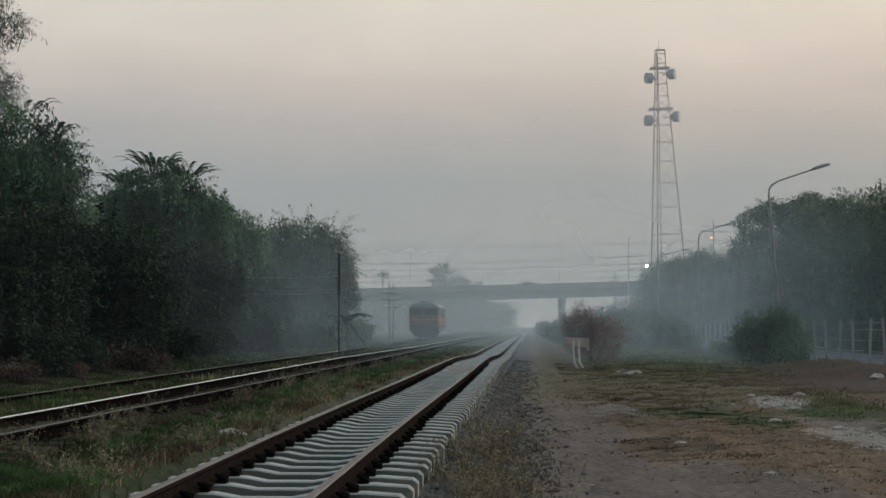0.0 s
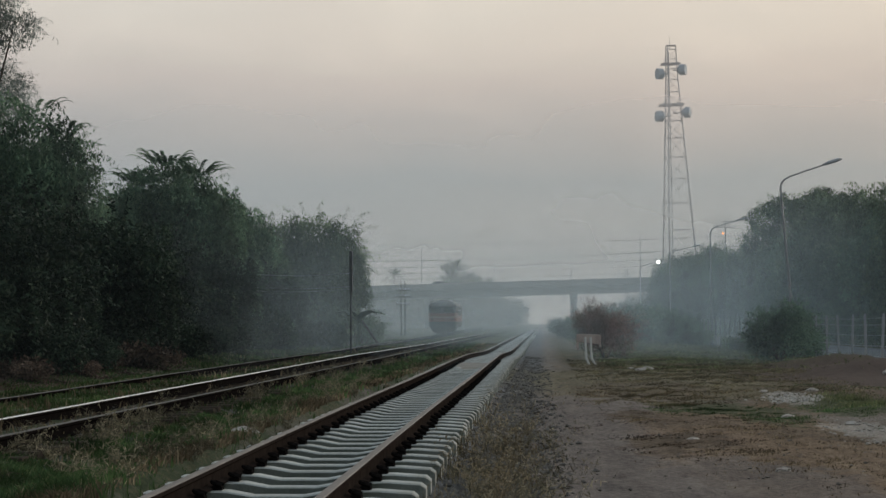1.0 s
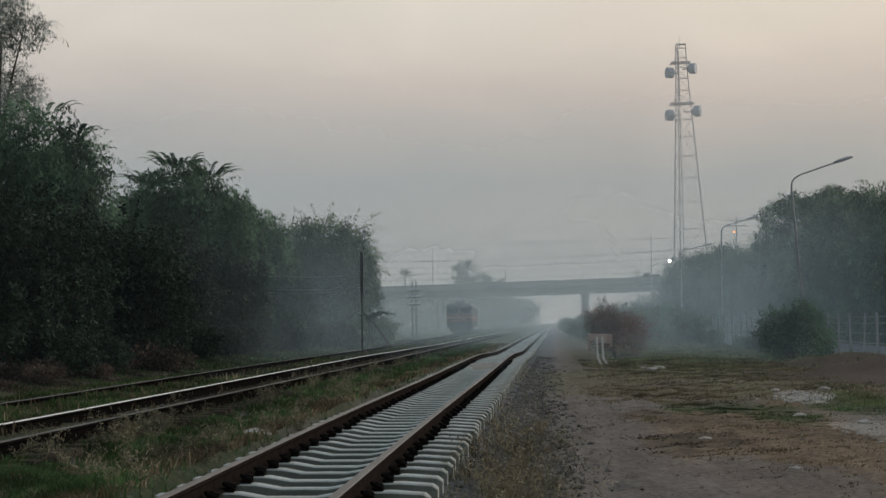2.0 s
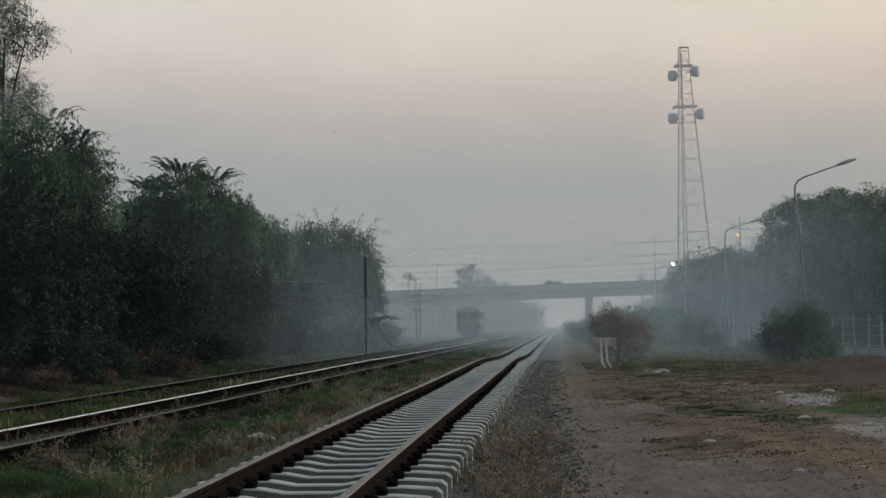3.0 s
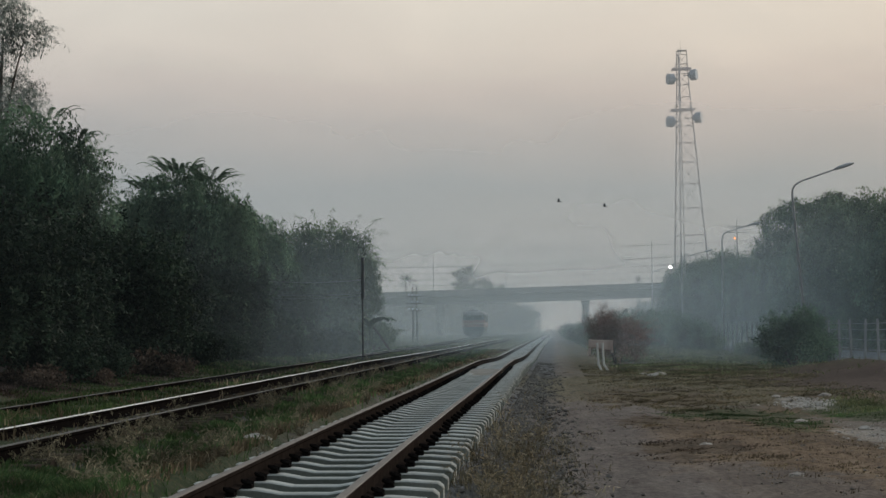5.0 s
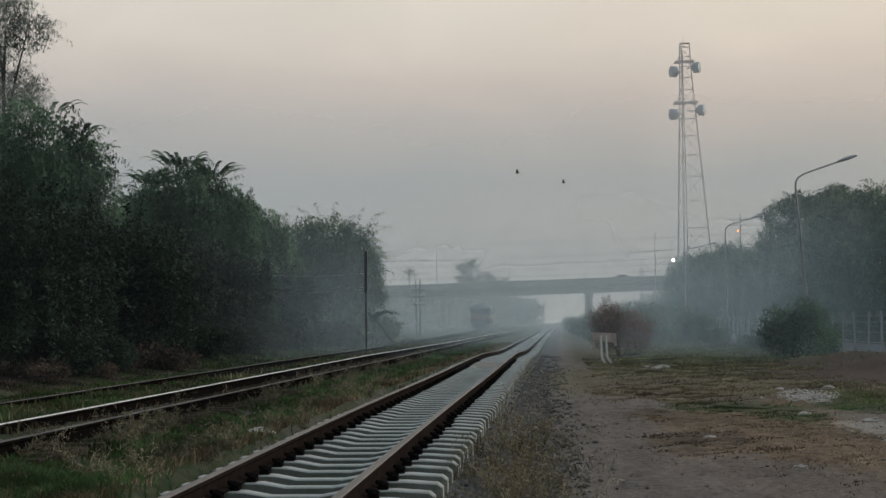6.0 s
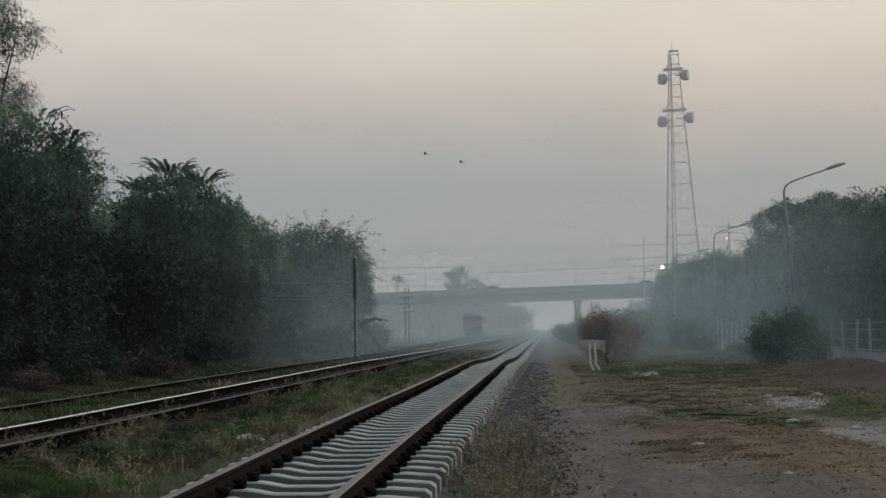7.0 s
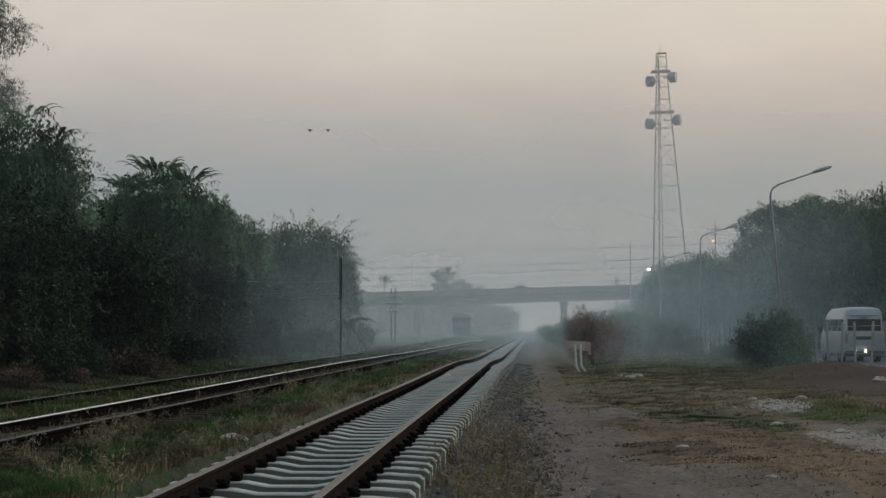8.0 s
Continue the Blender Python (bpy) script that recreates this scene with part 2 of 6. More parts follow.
    patch(3.1, 29.2, 1.25, 1.7, 0.85, lawn)
    patch(3.7, 26.0, 0.6, 1.4, 0.8, lawn)
    patch(5.3, 29.0, 0.95, 2.6, 0.95, lawn)
    patch(1.9, 15.5, 1.2, 3.0, 0.7, trodden)
    patch(4.5, 23.6, 0.45, 2.2, 0.6, chalk)
    patch(4.65, 32.3, 0.26, 2.2, 0.8, chalk)
    patch(7.4, 45.5, 2.2, 8.0, 0.9, soil)
    patch(3.2, 57.5, 0.5, 2.0, 0.7, chalk)
    litter = m.ramp(m.mix(0.6, mid, fine), [(0.36, (0.035, 0.023, 0.019)), (0.64, (0.10, 0.068, 0.056))])
    col = m.mix(m.math("MULTIPLY", band(x, -26, -11.7, 0.6), band(sep.outputs[1], 10, 100, 8)), col, litter)
    m.link(col, m.p.inputs["Base Color"])
    m.p.inputs["Roughness"].default_value = 0.95
    m.p.inputs["Specular IOR Level"].default_value = 0.15
    m.bump(m.mix(0.5, m.mix(0.5, fine, grain), mid), 0.9, 0.06)
    return m.m


M = {
    "ground": ground_mat(),
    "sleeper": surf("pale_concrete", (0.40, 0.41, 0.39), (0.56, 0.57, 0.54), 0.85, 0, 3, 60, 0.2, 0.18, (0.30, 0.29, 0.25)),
    # Stained greenish concrete, darkened so the colour holds the sleeper flanks' shade
    "flank_shade": surf("shaded_concrete", (0.13, 0.145, 0.125), (0.24, 0.255, 0.23), 0.9, 0, 5, 60, 0.3, 0.2, (0.08, 0.095, 0.07)),
    "rail_rust": surf("rusty_rail", (0.016, 0.0125, 0.011), (0.036, 0.028, 0.024), 0.8, 0.0, 5, 70, 0.3, 0.0),
    "rail_head": surf("dull_rail_head", (0.11, 0.09, 0.078), (0.17, 0.145, 0.125), 0.6, 0.1, 3, 50, 0.1, 0.0),
    "rail_sooty": surf("dark_sooty_rail", (0.006, 0.0055, 0.0055), (0.015, 0.0125, 0.0115), 0.85, 0.0, 5, 70, 0.3, 0.0),
    "rail_dull": surf("tarnished_rail_head", (0.032, 0.03, 0.027), (0.07, 0.064, 0.06), 0.6, 0.1, 3, 50, 0.1, 0.0),
    "rail_polished": surf("polished_rail_head", (0.75, 0.76, 0.76), (0.9, 0.9, 0.9), 0.34, 1.0, 2, 30, 0.05, 0.0),
    "clip": surf("black_iron", (0.006, 0.0055, 0.0055), (0.017, 0.015, 0.014), 0.8, 0.0, 20, 80, 0.2),
    "timber": surf("old_timber", (0.035, 0.03, 0.025), (0.09, 0.075, 0.06), 0.9, 0, 4, 50, 0.5),
    "soil": surf("dusty_soil", (0.24, 0.225, 0.20), (0.37, 0.35, 0.32), 0.95, 0, 3, 40, 0.5, 0.0, (0.19, 0.175, 0.15)),
    "stone": surf("ballast_stone", (0.07, 0.066, 0.06), (0.19, 0.18, 0.165), 0.9, 0, 9, 60, 0.4, 0.0),
    "gravel": surf("earthy_gravel", (0.10, 0.088, 0.078), (0.26, 0.235, 0.21), 0.9, 0, 9, 60, 0.4, 0.0),
    "pebble": surf("pale_rubble", (0.30, 0.27, 0.24), (0.52, 0.48, 0.43), 0.9, 0, 5, 60, 0.4, 0.3),
    "bark": surf("bark", (0.05, 0.04, 0.032), (0.13, 0.11, 0.09), 0.95, 0, 3, 30, 0.6),
    "leaf_dark": leaf_mat("dark_leaves", (0.075, 0.122, 0.08), (0.13, 0.20, 0.12), (0.17, 0.225, 0.135)),
    # leaves at the wood's foot, its inner shade put into their colour
    "leaf_shaded": leaf_mat("shaded_thicket_leaves", (0.015, 0.026, 0.018), (0.034, 0.054, 0.033), (0.06, 0.076, 0.046), 0.2),
    "leaf_mid": leaf_mat("mid_green_leaves", (0.07, 0.10, 0.058), (0.115, 0.155, 0.086), (0.14, 0.165, 0.095)),
    "leaf_feather": leaf_mat("feathery_leaves", (0.15, 0.175, 0.155), (0.27, 0.30, 0.265), (0.34, 0.35, 0.31)),
    "leaf_red": leaf_mat("dry_red_twigs", (0.14, 0.072, 0.06), (0.27, 0.155, 0.128), (0.36, 0.235, 0.19)),
    "leaf_brown": leaf_mat("withered_brown_leaves", (0.045, 0.034, 0.027), (0.10, 0.072, 0.055), (0.15, 0.11, 0.08)),
    "grass": leaf_mat("green_grass", (0.026, 0.047, 0.016), (0.064, 0.105, 0.038), (0.15, 0.135, 0.075), 0.3),
    "lush": leaf_mat("lush_green_grass", (0.03, 0.056, 0.02), (0.078, 0.135, 0.052), (0.15, 0.155, 0.08), 0.3),
    "scrub": leaf_mat("tan_green_scrub_grass", (0.09, 0.085, 0.05), (0.18, 0.155, 0.095), (0.28, 0.22, 0.14), 0.3),
    "meadow": leaf_mat("pale_green_meadow_grass", (0.09, 0.112, 0.052), (0.175, 0.195, 0.095), (0.26, 0.235, 0.14), 0.3),
    "straw": leaf_mat("dry_grass", (0.085, 0.066, 0.042), (0.20, 0.155, 0.10), (0.34, 0.27, 0.18), 0.3),
    "weed": leaf_mat("grey_dry_weeds", (0.08, 0.075, 0.05), (0.21, 0.185, 0.125), (0.38, 0.32, 0.22), 0.3),
    "bridge": surf("weathered_concrete", (0.26, 0.26, 0.25), (0.36, 0.355, 0.34), 0.9, 0, 0.3, 6, 0.1, 0.0, (0.18, 0.18, 0.17)),
    "galv": surf("galvanised_steel", (0.28, 0.28, 0.285), (0.40, 0.40, 0.405), 0.55, 0.4, 2, 30, 0.05, 0.1),
    "tower": surf("faded_red_white_steel", (0.58, 0.50, 0.49), (0.72, 0.68, 0.67), 0.7, 0.0, 0.12, 3, 0.05, 0.1),
    "dish": surf("grey_dish_shroud", (0.36, 0.40, 0.45), (0.48, 0.52, 0.57), 0.6, 0, 2, 20, 0.05),
    "post": surf("fence_concrete", (0.26, 0.26, 0.258), (0.37, 0.37, 0.365), 0.9, 0, 4, 40, 0.2, 0.2),
    "wire": surf("dark_wire", (0.03, 0.03, 0.032), (0.06, 0.06, 0.062), 0.6, 0.2, 5, 40, 0.0),
    "black": surf("black_paint", (0.012, 0.013, 0.014), (0.03, 0.032, 0.034), 0.5, 0, 3, 40, 0.1),
    "road": surf("grey_asphalt", (0.14, 0.145, 0.15), (0.22, 0.225, 0.23), 0.8, 0, 0.8, 40, 0.3, 0.0),
    "van": surf("pale_silver_paint", (0.44, 0.46, 0.49), (0.52, 0.54, 0.57), 0.3, 0.1, 1.2, 20, 0.0, 0.0),
    "glass": surf("dark_glass", (0.012, 0.015, 0.017), (0.02, 0.024, 0.027), 0.12, 0.0, 1, 10, 0.0, 0.0),
    "rubber": surf("black_rubber", (0.012, 0.012, 0.012), (0.025, 0.025, 0.025), 0.85, 0, 8, 60, 0.2),
    "loco_red": surf("faded_orange_red_paint", (0.17, 0.045, 0.03), (0.25, 0.072, 0.048), 0.55, 0, 1.5, 20, 0.05, 0.0, (0.14, 0.06, 0.05)),
    "loco_cream": surf("faded_cream_paint", (0.24, 0.17, 0.115), (0.34, 0.26, 0.19), 0.55, 0, 1.5, 20, 0.05, 0.0, (0.25, 0.2, 0.15)),
    "loco_dark": surf("sooty_grey_paint", (0.035, 0.035, 0.037), (0.075, 0.073, 0.073), 0.6, 0, 1.5, 20, 0.05, 0.0),
    "loco_roof": surf("grey_roof_paint", (0.17, 0.17, 0.17), (0.27, 0.265, 0.26), 0.55, 0.1, 1.0, 15, 0.05, 0.0, (0.10, 0.095, 0.09)),
    "board": surf("weathered_red_white_board", (0.40, 0.33, 0.30), (0.56, 0.48, 0.44), 0.85, 0, 2.5, 30, 0.2, 0.1, (0.16, 0.10, 0.085)),
    "white": surf("chalky_white_paint", (0.62, 0.61, 0.58), (0.74, 0.73, 0.70), 0.8, 0, 3, 40, 0.1, 0.1, (0.42, 0.39, 0.34)),
    "car_a": surf("dark_car_paint", (0.05, 0.055, 0.06), (0.09, 0.095, 0.10), 0.35, 0.1, 1, 10, 0.0, 0.0),
    "car_b": surf("dull_red_car_paint", (0.20, 0.045, 0.035), (0.26, 0.07, 0.055), 0.35, 0.1, 1, 10, 0.0, 0.0),
    "lamp_white": glow_mat("lit_lamp", (1.0, 0.97, 0.90), 18.0),
    "lamp_orange": glow_mat("lit_orange_lamp", (1.0, 0.33, 0.08), 2.4),
    "plate_glow": glow_mat("lit_number_plate_lamp", (1.0, 0.92, 0.62), 1.6),
    "litter": leaf_mat("fallen_brown_leaves", (0.05, 0.034, 0.028), (0.115, 0.078, 0.062), (0.17, 0.13, 0.10), 0.2),
    "tan_weed": leaf_mat("tan_dry_weeds", (0.13, 0.105, 0.065), (0.29, 0.235, 0.15), (0.42, 0.35, 0.24), 0.3),
    "bird": surf("dark_feathers", (0.02, 0.02, 0.022), (0.05, 0.05, 0.055), 0.8, 0, 20, 60, 0.0),
}

# ---- mesh helpers ----


def mesh_ob(name, verts, faces, material, parent=None, label="", smooth=False):
    me = bpy.data.meshes.new(name)
    me.from_pydata(verts if isinstance(verts, list) else verts.tolist(), [], faces if isinstance(faces, list) else faces.tolist())
    me.materials.append(material)
    if smooth:
        me.polygons.foreach_set("use_smooth", [True] * len(me.polygons))
    me.update()
    ob = new(name, me)
    ob.parent = parent
    if label:
        ob["label"] = label
    return ob


def part(name, bm, material, parent, label="", smooth=False):
    """Links a bmesh as one mesh object under a thing or a part."""
    me = bpy.data.meshes.new(name)
    bm.to_mesh(me)
    bm.free()
    me.materials.append(material)
    if smooth:
        me.polygons.foreach_set("use_smooth", [True] * len(me.polygons))
    ob = new(name, me)
    ob.parent = parent
    if label:
        ob["label"] = label
    return ob


def thing(name, m, label, category, group="", kind=""):
    ob = new(name)
    ob.empty_display_size = 0.2
    ob.matrix_basis = m
    return tagged(ob, label, category, group, kind)


def box(bm, lo, hi, bevel=0.0):
    c, s = [(a + b) / 2 for a, b in zip(lo, hi)], [b - a for a, b in zip(lo, hi)]
    r = bmesh.ops.create_cube(bm, size=1, matrix=Matrix.LocRotScale(c, None, s))
    if bevel:
        es = list({e for v in r["verts"] for e in v.link_edges})
        bmesh.ops.bevel(bm, geom=es, offset=bevel, segments=2, affect="EDGES", profile=0.6)
    return bm


def beam(bm, a, b, r0, r1=None, n=6):
    """A tapered rod from a to b."""
    a, b = Vector(a), Vector(b)
    d = b - a
    m = Matrix.Translation((a + b) / 2) @ d.to_track_quat("Z", "Y").to_matrix().to_4x4()
    bmesh.ops.create_cone(bm, cap_ends=True, segments=n, radius1=r0, radius2=r0 if r1 is None else r1, depth=d.length, matrix=m)
    return bm


def tube(bm, pts, radii, n=6):
    """A bent rod through pts."""
    rings = []
    pts = [Vector(p) for p in pts]
    for i, p in enumerate(pts):
        d = (pts[min(i + 1, len(pts) - 1)] - pts[max(i - 1, 0)]).normalized()
        q = d.to_track_quat("Z", "Y").to_matrix()
        rings.append([bm.verts.new(p + q @ Vector((math.cos(a), math.sin(a), 0)) * radii[i]) for a in [2 * math.pi * k / n for k in range(n)]])
    for r0, r1 in zip(rings, rings[1:]):
        for k in range(n):
            bm.faces.new((r0[k], r0[(k + 1) % n], r1[(k + 1) % n], r1[k]))
    bm.faces.new(rings[0][::-1]), bm.faces.new(rings[-1])
    return bm


def loft(sections, closed=True):
    """Verts and faces of a skin over equal rings of points, with end caps."""
    n, verts, faces = len(sections[0]), [], []
    for s in sections:
        verts += [tuple(p) for p in s]
    for i in range(len(sections) - 1):
        for k in range(n if closed else n - 1):
            a, b = i * n + k, i * n + (k + 1) % n
            faces.append((a, b, b + n, a + n))
    if closed:
        faces += [tuple(range(n))[::-1], tuple(range((len(sections) - 1) * n, len(sections) * n))]
    return verts, faces


# ---- ground ----
TRACK_X = -1.885      # middle of the new track
RAIL = 0.5325         # from a track's middle to the middle of a rail head


def track_drop(y):
    """Height of the new rails' top: the track lies uneven, with a hump and a dip."""
    return float(np.interp(y, [0, 10, 13, 17, 23, 30, 38, 46, 53, 57, 65, 72, 80, 92, 120, 400],
                           [0.45, 0.46, 0.485, 0.50, 0.51, 0.505, 0.52, 0.54, 0.54, 0.505, 0.41, 0.36, 0.35, 0.365, 0.375, 0.38]))


def lift(y, k=9):
    """The same, rounded as bending steel is."""
    return sum(track_drop(y + o) for o in np.linspace(-2.5, 2.5, k)) / k


def ground_z(x, y):
    """Height of the earth's surface."""
    x, y = np.asarray(x, float), np.asarray(y, float)

    def bell(v, c, half, soft):
        return 1 / (1 + np.exp((np.abs(v - c) - half) / soft))
    z = 0.02 * np.sin(x * 1.3 + y * 0.21) + 0.015 * np.sin(y * 0.9 - x * 0.7) + 0.012 * np.sin(x * 3.1) * np.sin(y * 1.7)
    near = np.clip((150 - y) / 60, 0, 1)
    bed = np.interp(y, [0, 25, 44, 60, 76, 100], [0.10, 0.16, 0.15, 0.08, -0.05, 0.0])
    z = z * near * (1 - 0.8 * bell(x, TRACK_X, 1.2, 0.1)) + bed * bell(x, TRACK_X, 1.25, 0.14)
    z = z + 0.30 * bell(x, -3.28, 0.48, 0.07) * np.clip((130 - y) / 40, 0, 1)
    z = z + 0.06 * bell(x, -0.85, 0.25, 0.08) * near
    z = z + (0.285 + 0.3 * np.clip((y - 160) / 85, 0, 1)) * bell(x, -7.2, 3.0, 0.35)
    z = z + 0.25 * np.clip((-11.2 - x) / 1.6, 0, 1) * np.clip((110 - y) / 30, 0, 1)
    z = z + 0.42 * np.exp(-((x - 9.3) / 1.5) ** 2 - ((y - 50) / 11) ** 2) * (1 + 0.4 * np.sin(y * 0.8 + x)) + 0.15 * np.exp(-((x - 6.2) / 1.6) ** 2 - ((y - 34) / 5) ** 2)
    z = z - 0.05 * bell(x, 15.2, 3.6, 0.1)
    return z + 0.3 * bell(x, -30, 12, 2)


def build_ground():
    def axis(parts):
        return np.unique(np.round(np.concatenate([np.arange(a, b, s) for a, b, s in parts]), 3))
    xs = axis([(-3000, -200, 350), (-200, -40, 12), (-40, -12, 1.0), (-12, -3.4, 0.3), (-3.4, 0.6, 0.12), (0.6, 6, 0.22), (6, 20, 0.4), (20, 60, 4), (60, 300, 30), (300, 3001, 300)])
    ys = axis([(-300, 0, 30), (0, 8, 1), (8, 30, 0.22), (30, 70, 0.5), (70, 140, 1.5), (140, 400, 10), (400, 4000, 300)])
    X, Y = np.meshgrid(xs, ys)
    rng = np.random.default_rng(3)
    rough = np.where((Y < 70) & (X > -12) & (X < 12), 0.016, 0.0) * rng.standard_normal(X.shape)
    Z = ground_z(X, Y) + rough
    verts = np.stack([X, Y, Z], -1).reshape(-1, 3)
    w = len(xs)
    i = (np.arange(len(ys) - 1)[:, None] * w + np.arange(w - 1)[None, :]).reshape(-1)
    ob = mesh_ob("ground", verts, np.stack([i, i + 1, i + 1 + w, i + w], 1), M["ground"], None, "", True)
    tagged(ob, "uneven earth with dirt path, dry grass and gravel", "ground", "", "structure")


build_ground()


def build_road():
    ys = [-120, 0, 30, 60, 90, 130, 200, 300, 420]
    sec = [[(12.0, y, -0.02), (12.0, y, 0.05), (15.0, y, 0.085), (18.2, y, 0.05), (18.2, y, -0.02)] for y in ys]
    v, f = loft(sec)
    tagged(mesh_ob("road", v, f, M["road"]), "grey asphalt road beside the railway", "road", "", "structure")


build_road()


# ---- railway tracks ----
HEAD = [(-0.027, 0), (0.027, 0), (0.033, -0.005), (0.033, -0.008), (-0.033, -0.008), (-0.033, -0.005)]
BODY = [(-0.0335, -0.0075), (0.0335, -0.0075), (0.034, -0.034), (0.010, -0.052), (0.009, -0.118), (0.062, -0.133), (0.062, -0.145), (-0.062, -0.145), (-0.062, -0.133), (-0.009, -0.118), (-0.010, -0.052), (-0.034, -0.034)]


def rail(parent, x, ys, zf, head, bend=lambda y: 0.0, body="rail_rust"):
    v, f = loft([[(x + bend(y) + a, y, zf(y) + b) for a, b in BODY] for y in ys])
    r = mesh_ob("rail", v, f, M[body], parent)
    v, f = loft([[(x + bend(y) + a, y, zf(y) + b) for a, b in HEAD] for y in ys])
    mesh_ob("rail_head", v, f, head, r)
    return r


def sleeper_mesh():
    """Prestressed concrete sleeper: flat seats, a lower waist, sloping ends and flanks."""
    sec = []
    for x, top, wt, wb in [(-1.0, -0.035, 0.085, 0.125), (-0.96, -0.005, 0.095, 0.13), (-0.72, 0.012, 0.10, 0.135), (-0.36, 0.004, 0.10, 0.135), (-0.18, -0.028, 0.085, 0.115),
                           (0.18, -0.028, 0.085, 0.115), (0.36, 0.004, 0.10, 0.135), (0.72, 0.012, 0.10, 0.135), (0.96, -0.005, 0.095, 0.13), (1.0, -0.035, 0.085, 0.125)]:
        wt = wt * 0.9
        wb = wt + 0.012
        sec.append([(x, -wb, -0.21), (x, -wt, top - 0.01), (x, -wt + 0.012, top), (x, wt - 0.012, top), (x, wt, top - 0.01), (x, wb, -0.21)])
    v, f = loft(sec)
    me = bpy.data.meshes.new("sleeper")
    me.from_pydata(v, [], f)
    me.materials.append(M["sleeper"])
    me.materials.append(M["flank_shade"])
    for p in me.polygons:   # flanks take the darker concrete: their shade is in the colour
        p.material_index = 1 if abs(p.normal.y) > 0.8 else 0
    return me


def clip_mesh():
    bm = bmesh.new()
    box(bm, (-0.05, -0.065, 0.0), (0.055, 0.065, 0.035), 0.012)
    tube(bm, [(0.05, -0.065, 0.04), (-0.03, -0.06, 0.065), (-0.05, 0.0, 0.07), (-0.03, 0.06, 0.065), (0.05, 0.065, 0.04)], [0.02] * 5, 6)
    beam(bm, (0.012, 0, 0.01), (0.012, 0, 0.07), 0.024, 0.02)
    bmesh.ops.scale(bm, vec=(0.78, 0.72, 0.8), verts=bm.verts)
    me = bpy.data.meshes.new("rail_clip")
    bm.to_mesh(me)
    bm.free()
    me.materials.append(M["clip"])
    return me


def new_track():
    t = thing("railway_track", pose(0, 0, 0), "new rusty rails on pale concrete sleepers, laid uneven without ballast", "railway track", "", "structure")
    ys = [float(v) for v in np.concatenate([np.arange(-26, 110, 0.8), np.arange(110, 520, 12)])]
    for s in (-1, 1):
        rail(t, TRACK_X + s * RAIL, ys, lift, M["rail_head"])
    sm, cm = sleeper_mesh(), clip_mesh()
    rng = np.random.default_rng(5)
    rest_v, rest_f = [], []
    base_v = [tuple(v.co) for v in sm.vertices]
    base_f = [tuple(p.vertices) for p in sm.polygons]
    for i in range(649):
        y = -25.34 + 0.6 * i + float(rng.normal(0, 0.012))
        z = lift(y) - 0.157
        if i < 300:
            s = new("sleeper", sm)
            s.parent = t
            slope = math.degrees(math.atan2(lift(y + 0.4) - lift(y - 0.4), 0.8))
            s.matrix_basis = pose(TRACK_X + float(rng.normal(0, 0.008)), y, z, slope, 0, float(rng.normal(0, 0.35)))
            if 48 < i < 124:
                for side in (-1, 1):
                    for off in (-1, 1):
                        c = new("rail_clip", cm)
                        c.parent = s
                        c.matrix_basis = pose(side * RAIL + off * 0.09, 0, 0.008, 0, 0, 0 if off > 0 else 180)
        else:
            k = len(rest_v)
            rest_v += [(a + TRACK_X, b + y, c + z) for a, b, c in base_v]
            rest_f += [tuple(q + k for q in f) for f in base_f]
    tagged(mesh_ob("sleepers", rest_v, rest_f, M["sleeper"], t), "", "", "", "stuff")


def far_bend(y):
    """The track beside the wood swings gently away."""
    return float(np.interp(y, [0, 50, 155, 245, 520], [0, -0.05, -1.13, -1.67, -3.0]))


def old_track(x, zl, zr, y1, label, bend=lambda y: 0.0, head="rail_polished"):
    """An old track in the grass; zl, zr: heights of the far and the near rail at growing distance."""
    t = thing("railway_track", pose(0, 0, 0), label, "railway track", "", "structure")
    ys = [float(v) for v in np.concatenate([np.arange(-26, 80, 2.0), np.arange(80, y1, 10)])]
    rail(t, x - RAIL, ys, lambda y: float(np.interp(y, *zl)), M[head], bend, "rail_sooty")
    rail(t, x + RAIL, ys, lambda y: float(np.interp(y, *zr)), M["rail_dull"], bend, "rail_sooty")
    bm = bmesh.new()
    box(bm, (-0.98, -0.1, -0.15), (0.98, 0.1, 0), 0.012)
    me = bpy.data.meshes.new("sleeper")
    bm.to_mesh(me)
    bm.free()
    me.materials.append(M["timber"])
    rng = np.random.default_rng(int(-x * 10))
    for i in range(200):
        y = -26 + 0.66 * i
        s = new("sleeper", me)
        s.parent = t
        a, b = float(np.interp(y, *zl)), float(np.interp(y, *zr))
        s.matrix_basis = pose(x + bend(y) + float(rng.normal(0, 0.03)), y, (a + b) / 2 - 0.15, 0, math.degrees(math.atan2(a - b, 2 * RAIL)), float(rng.normal(0, 1.0)))


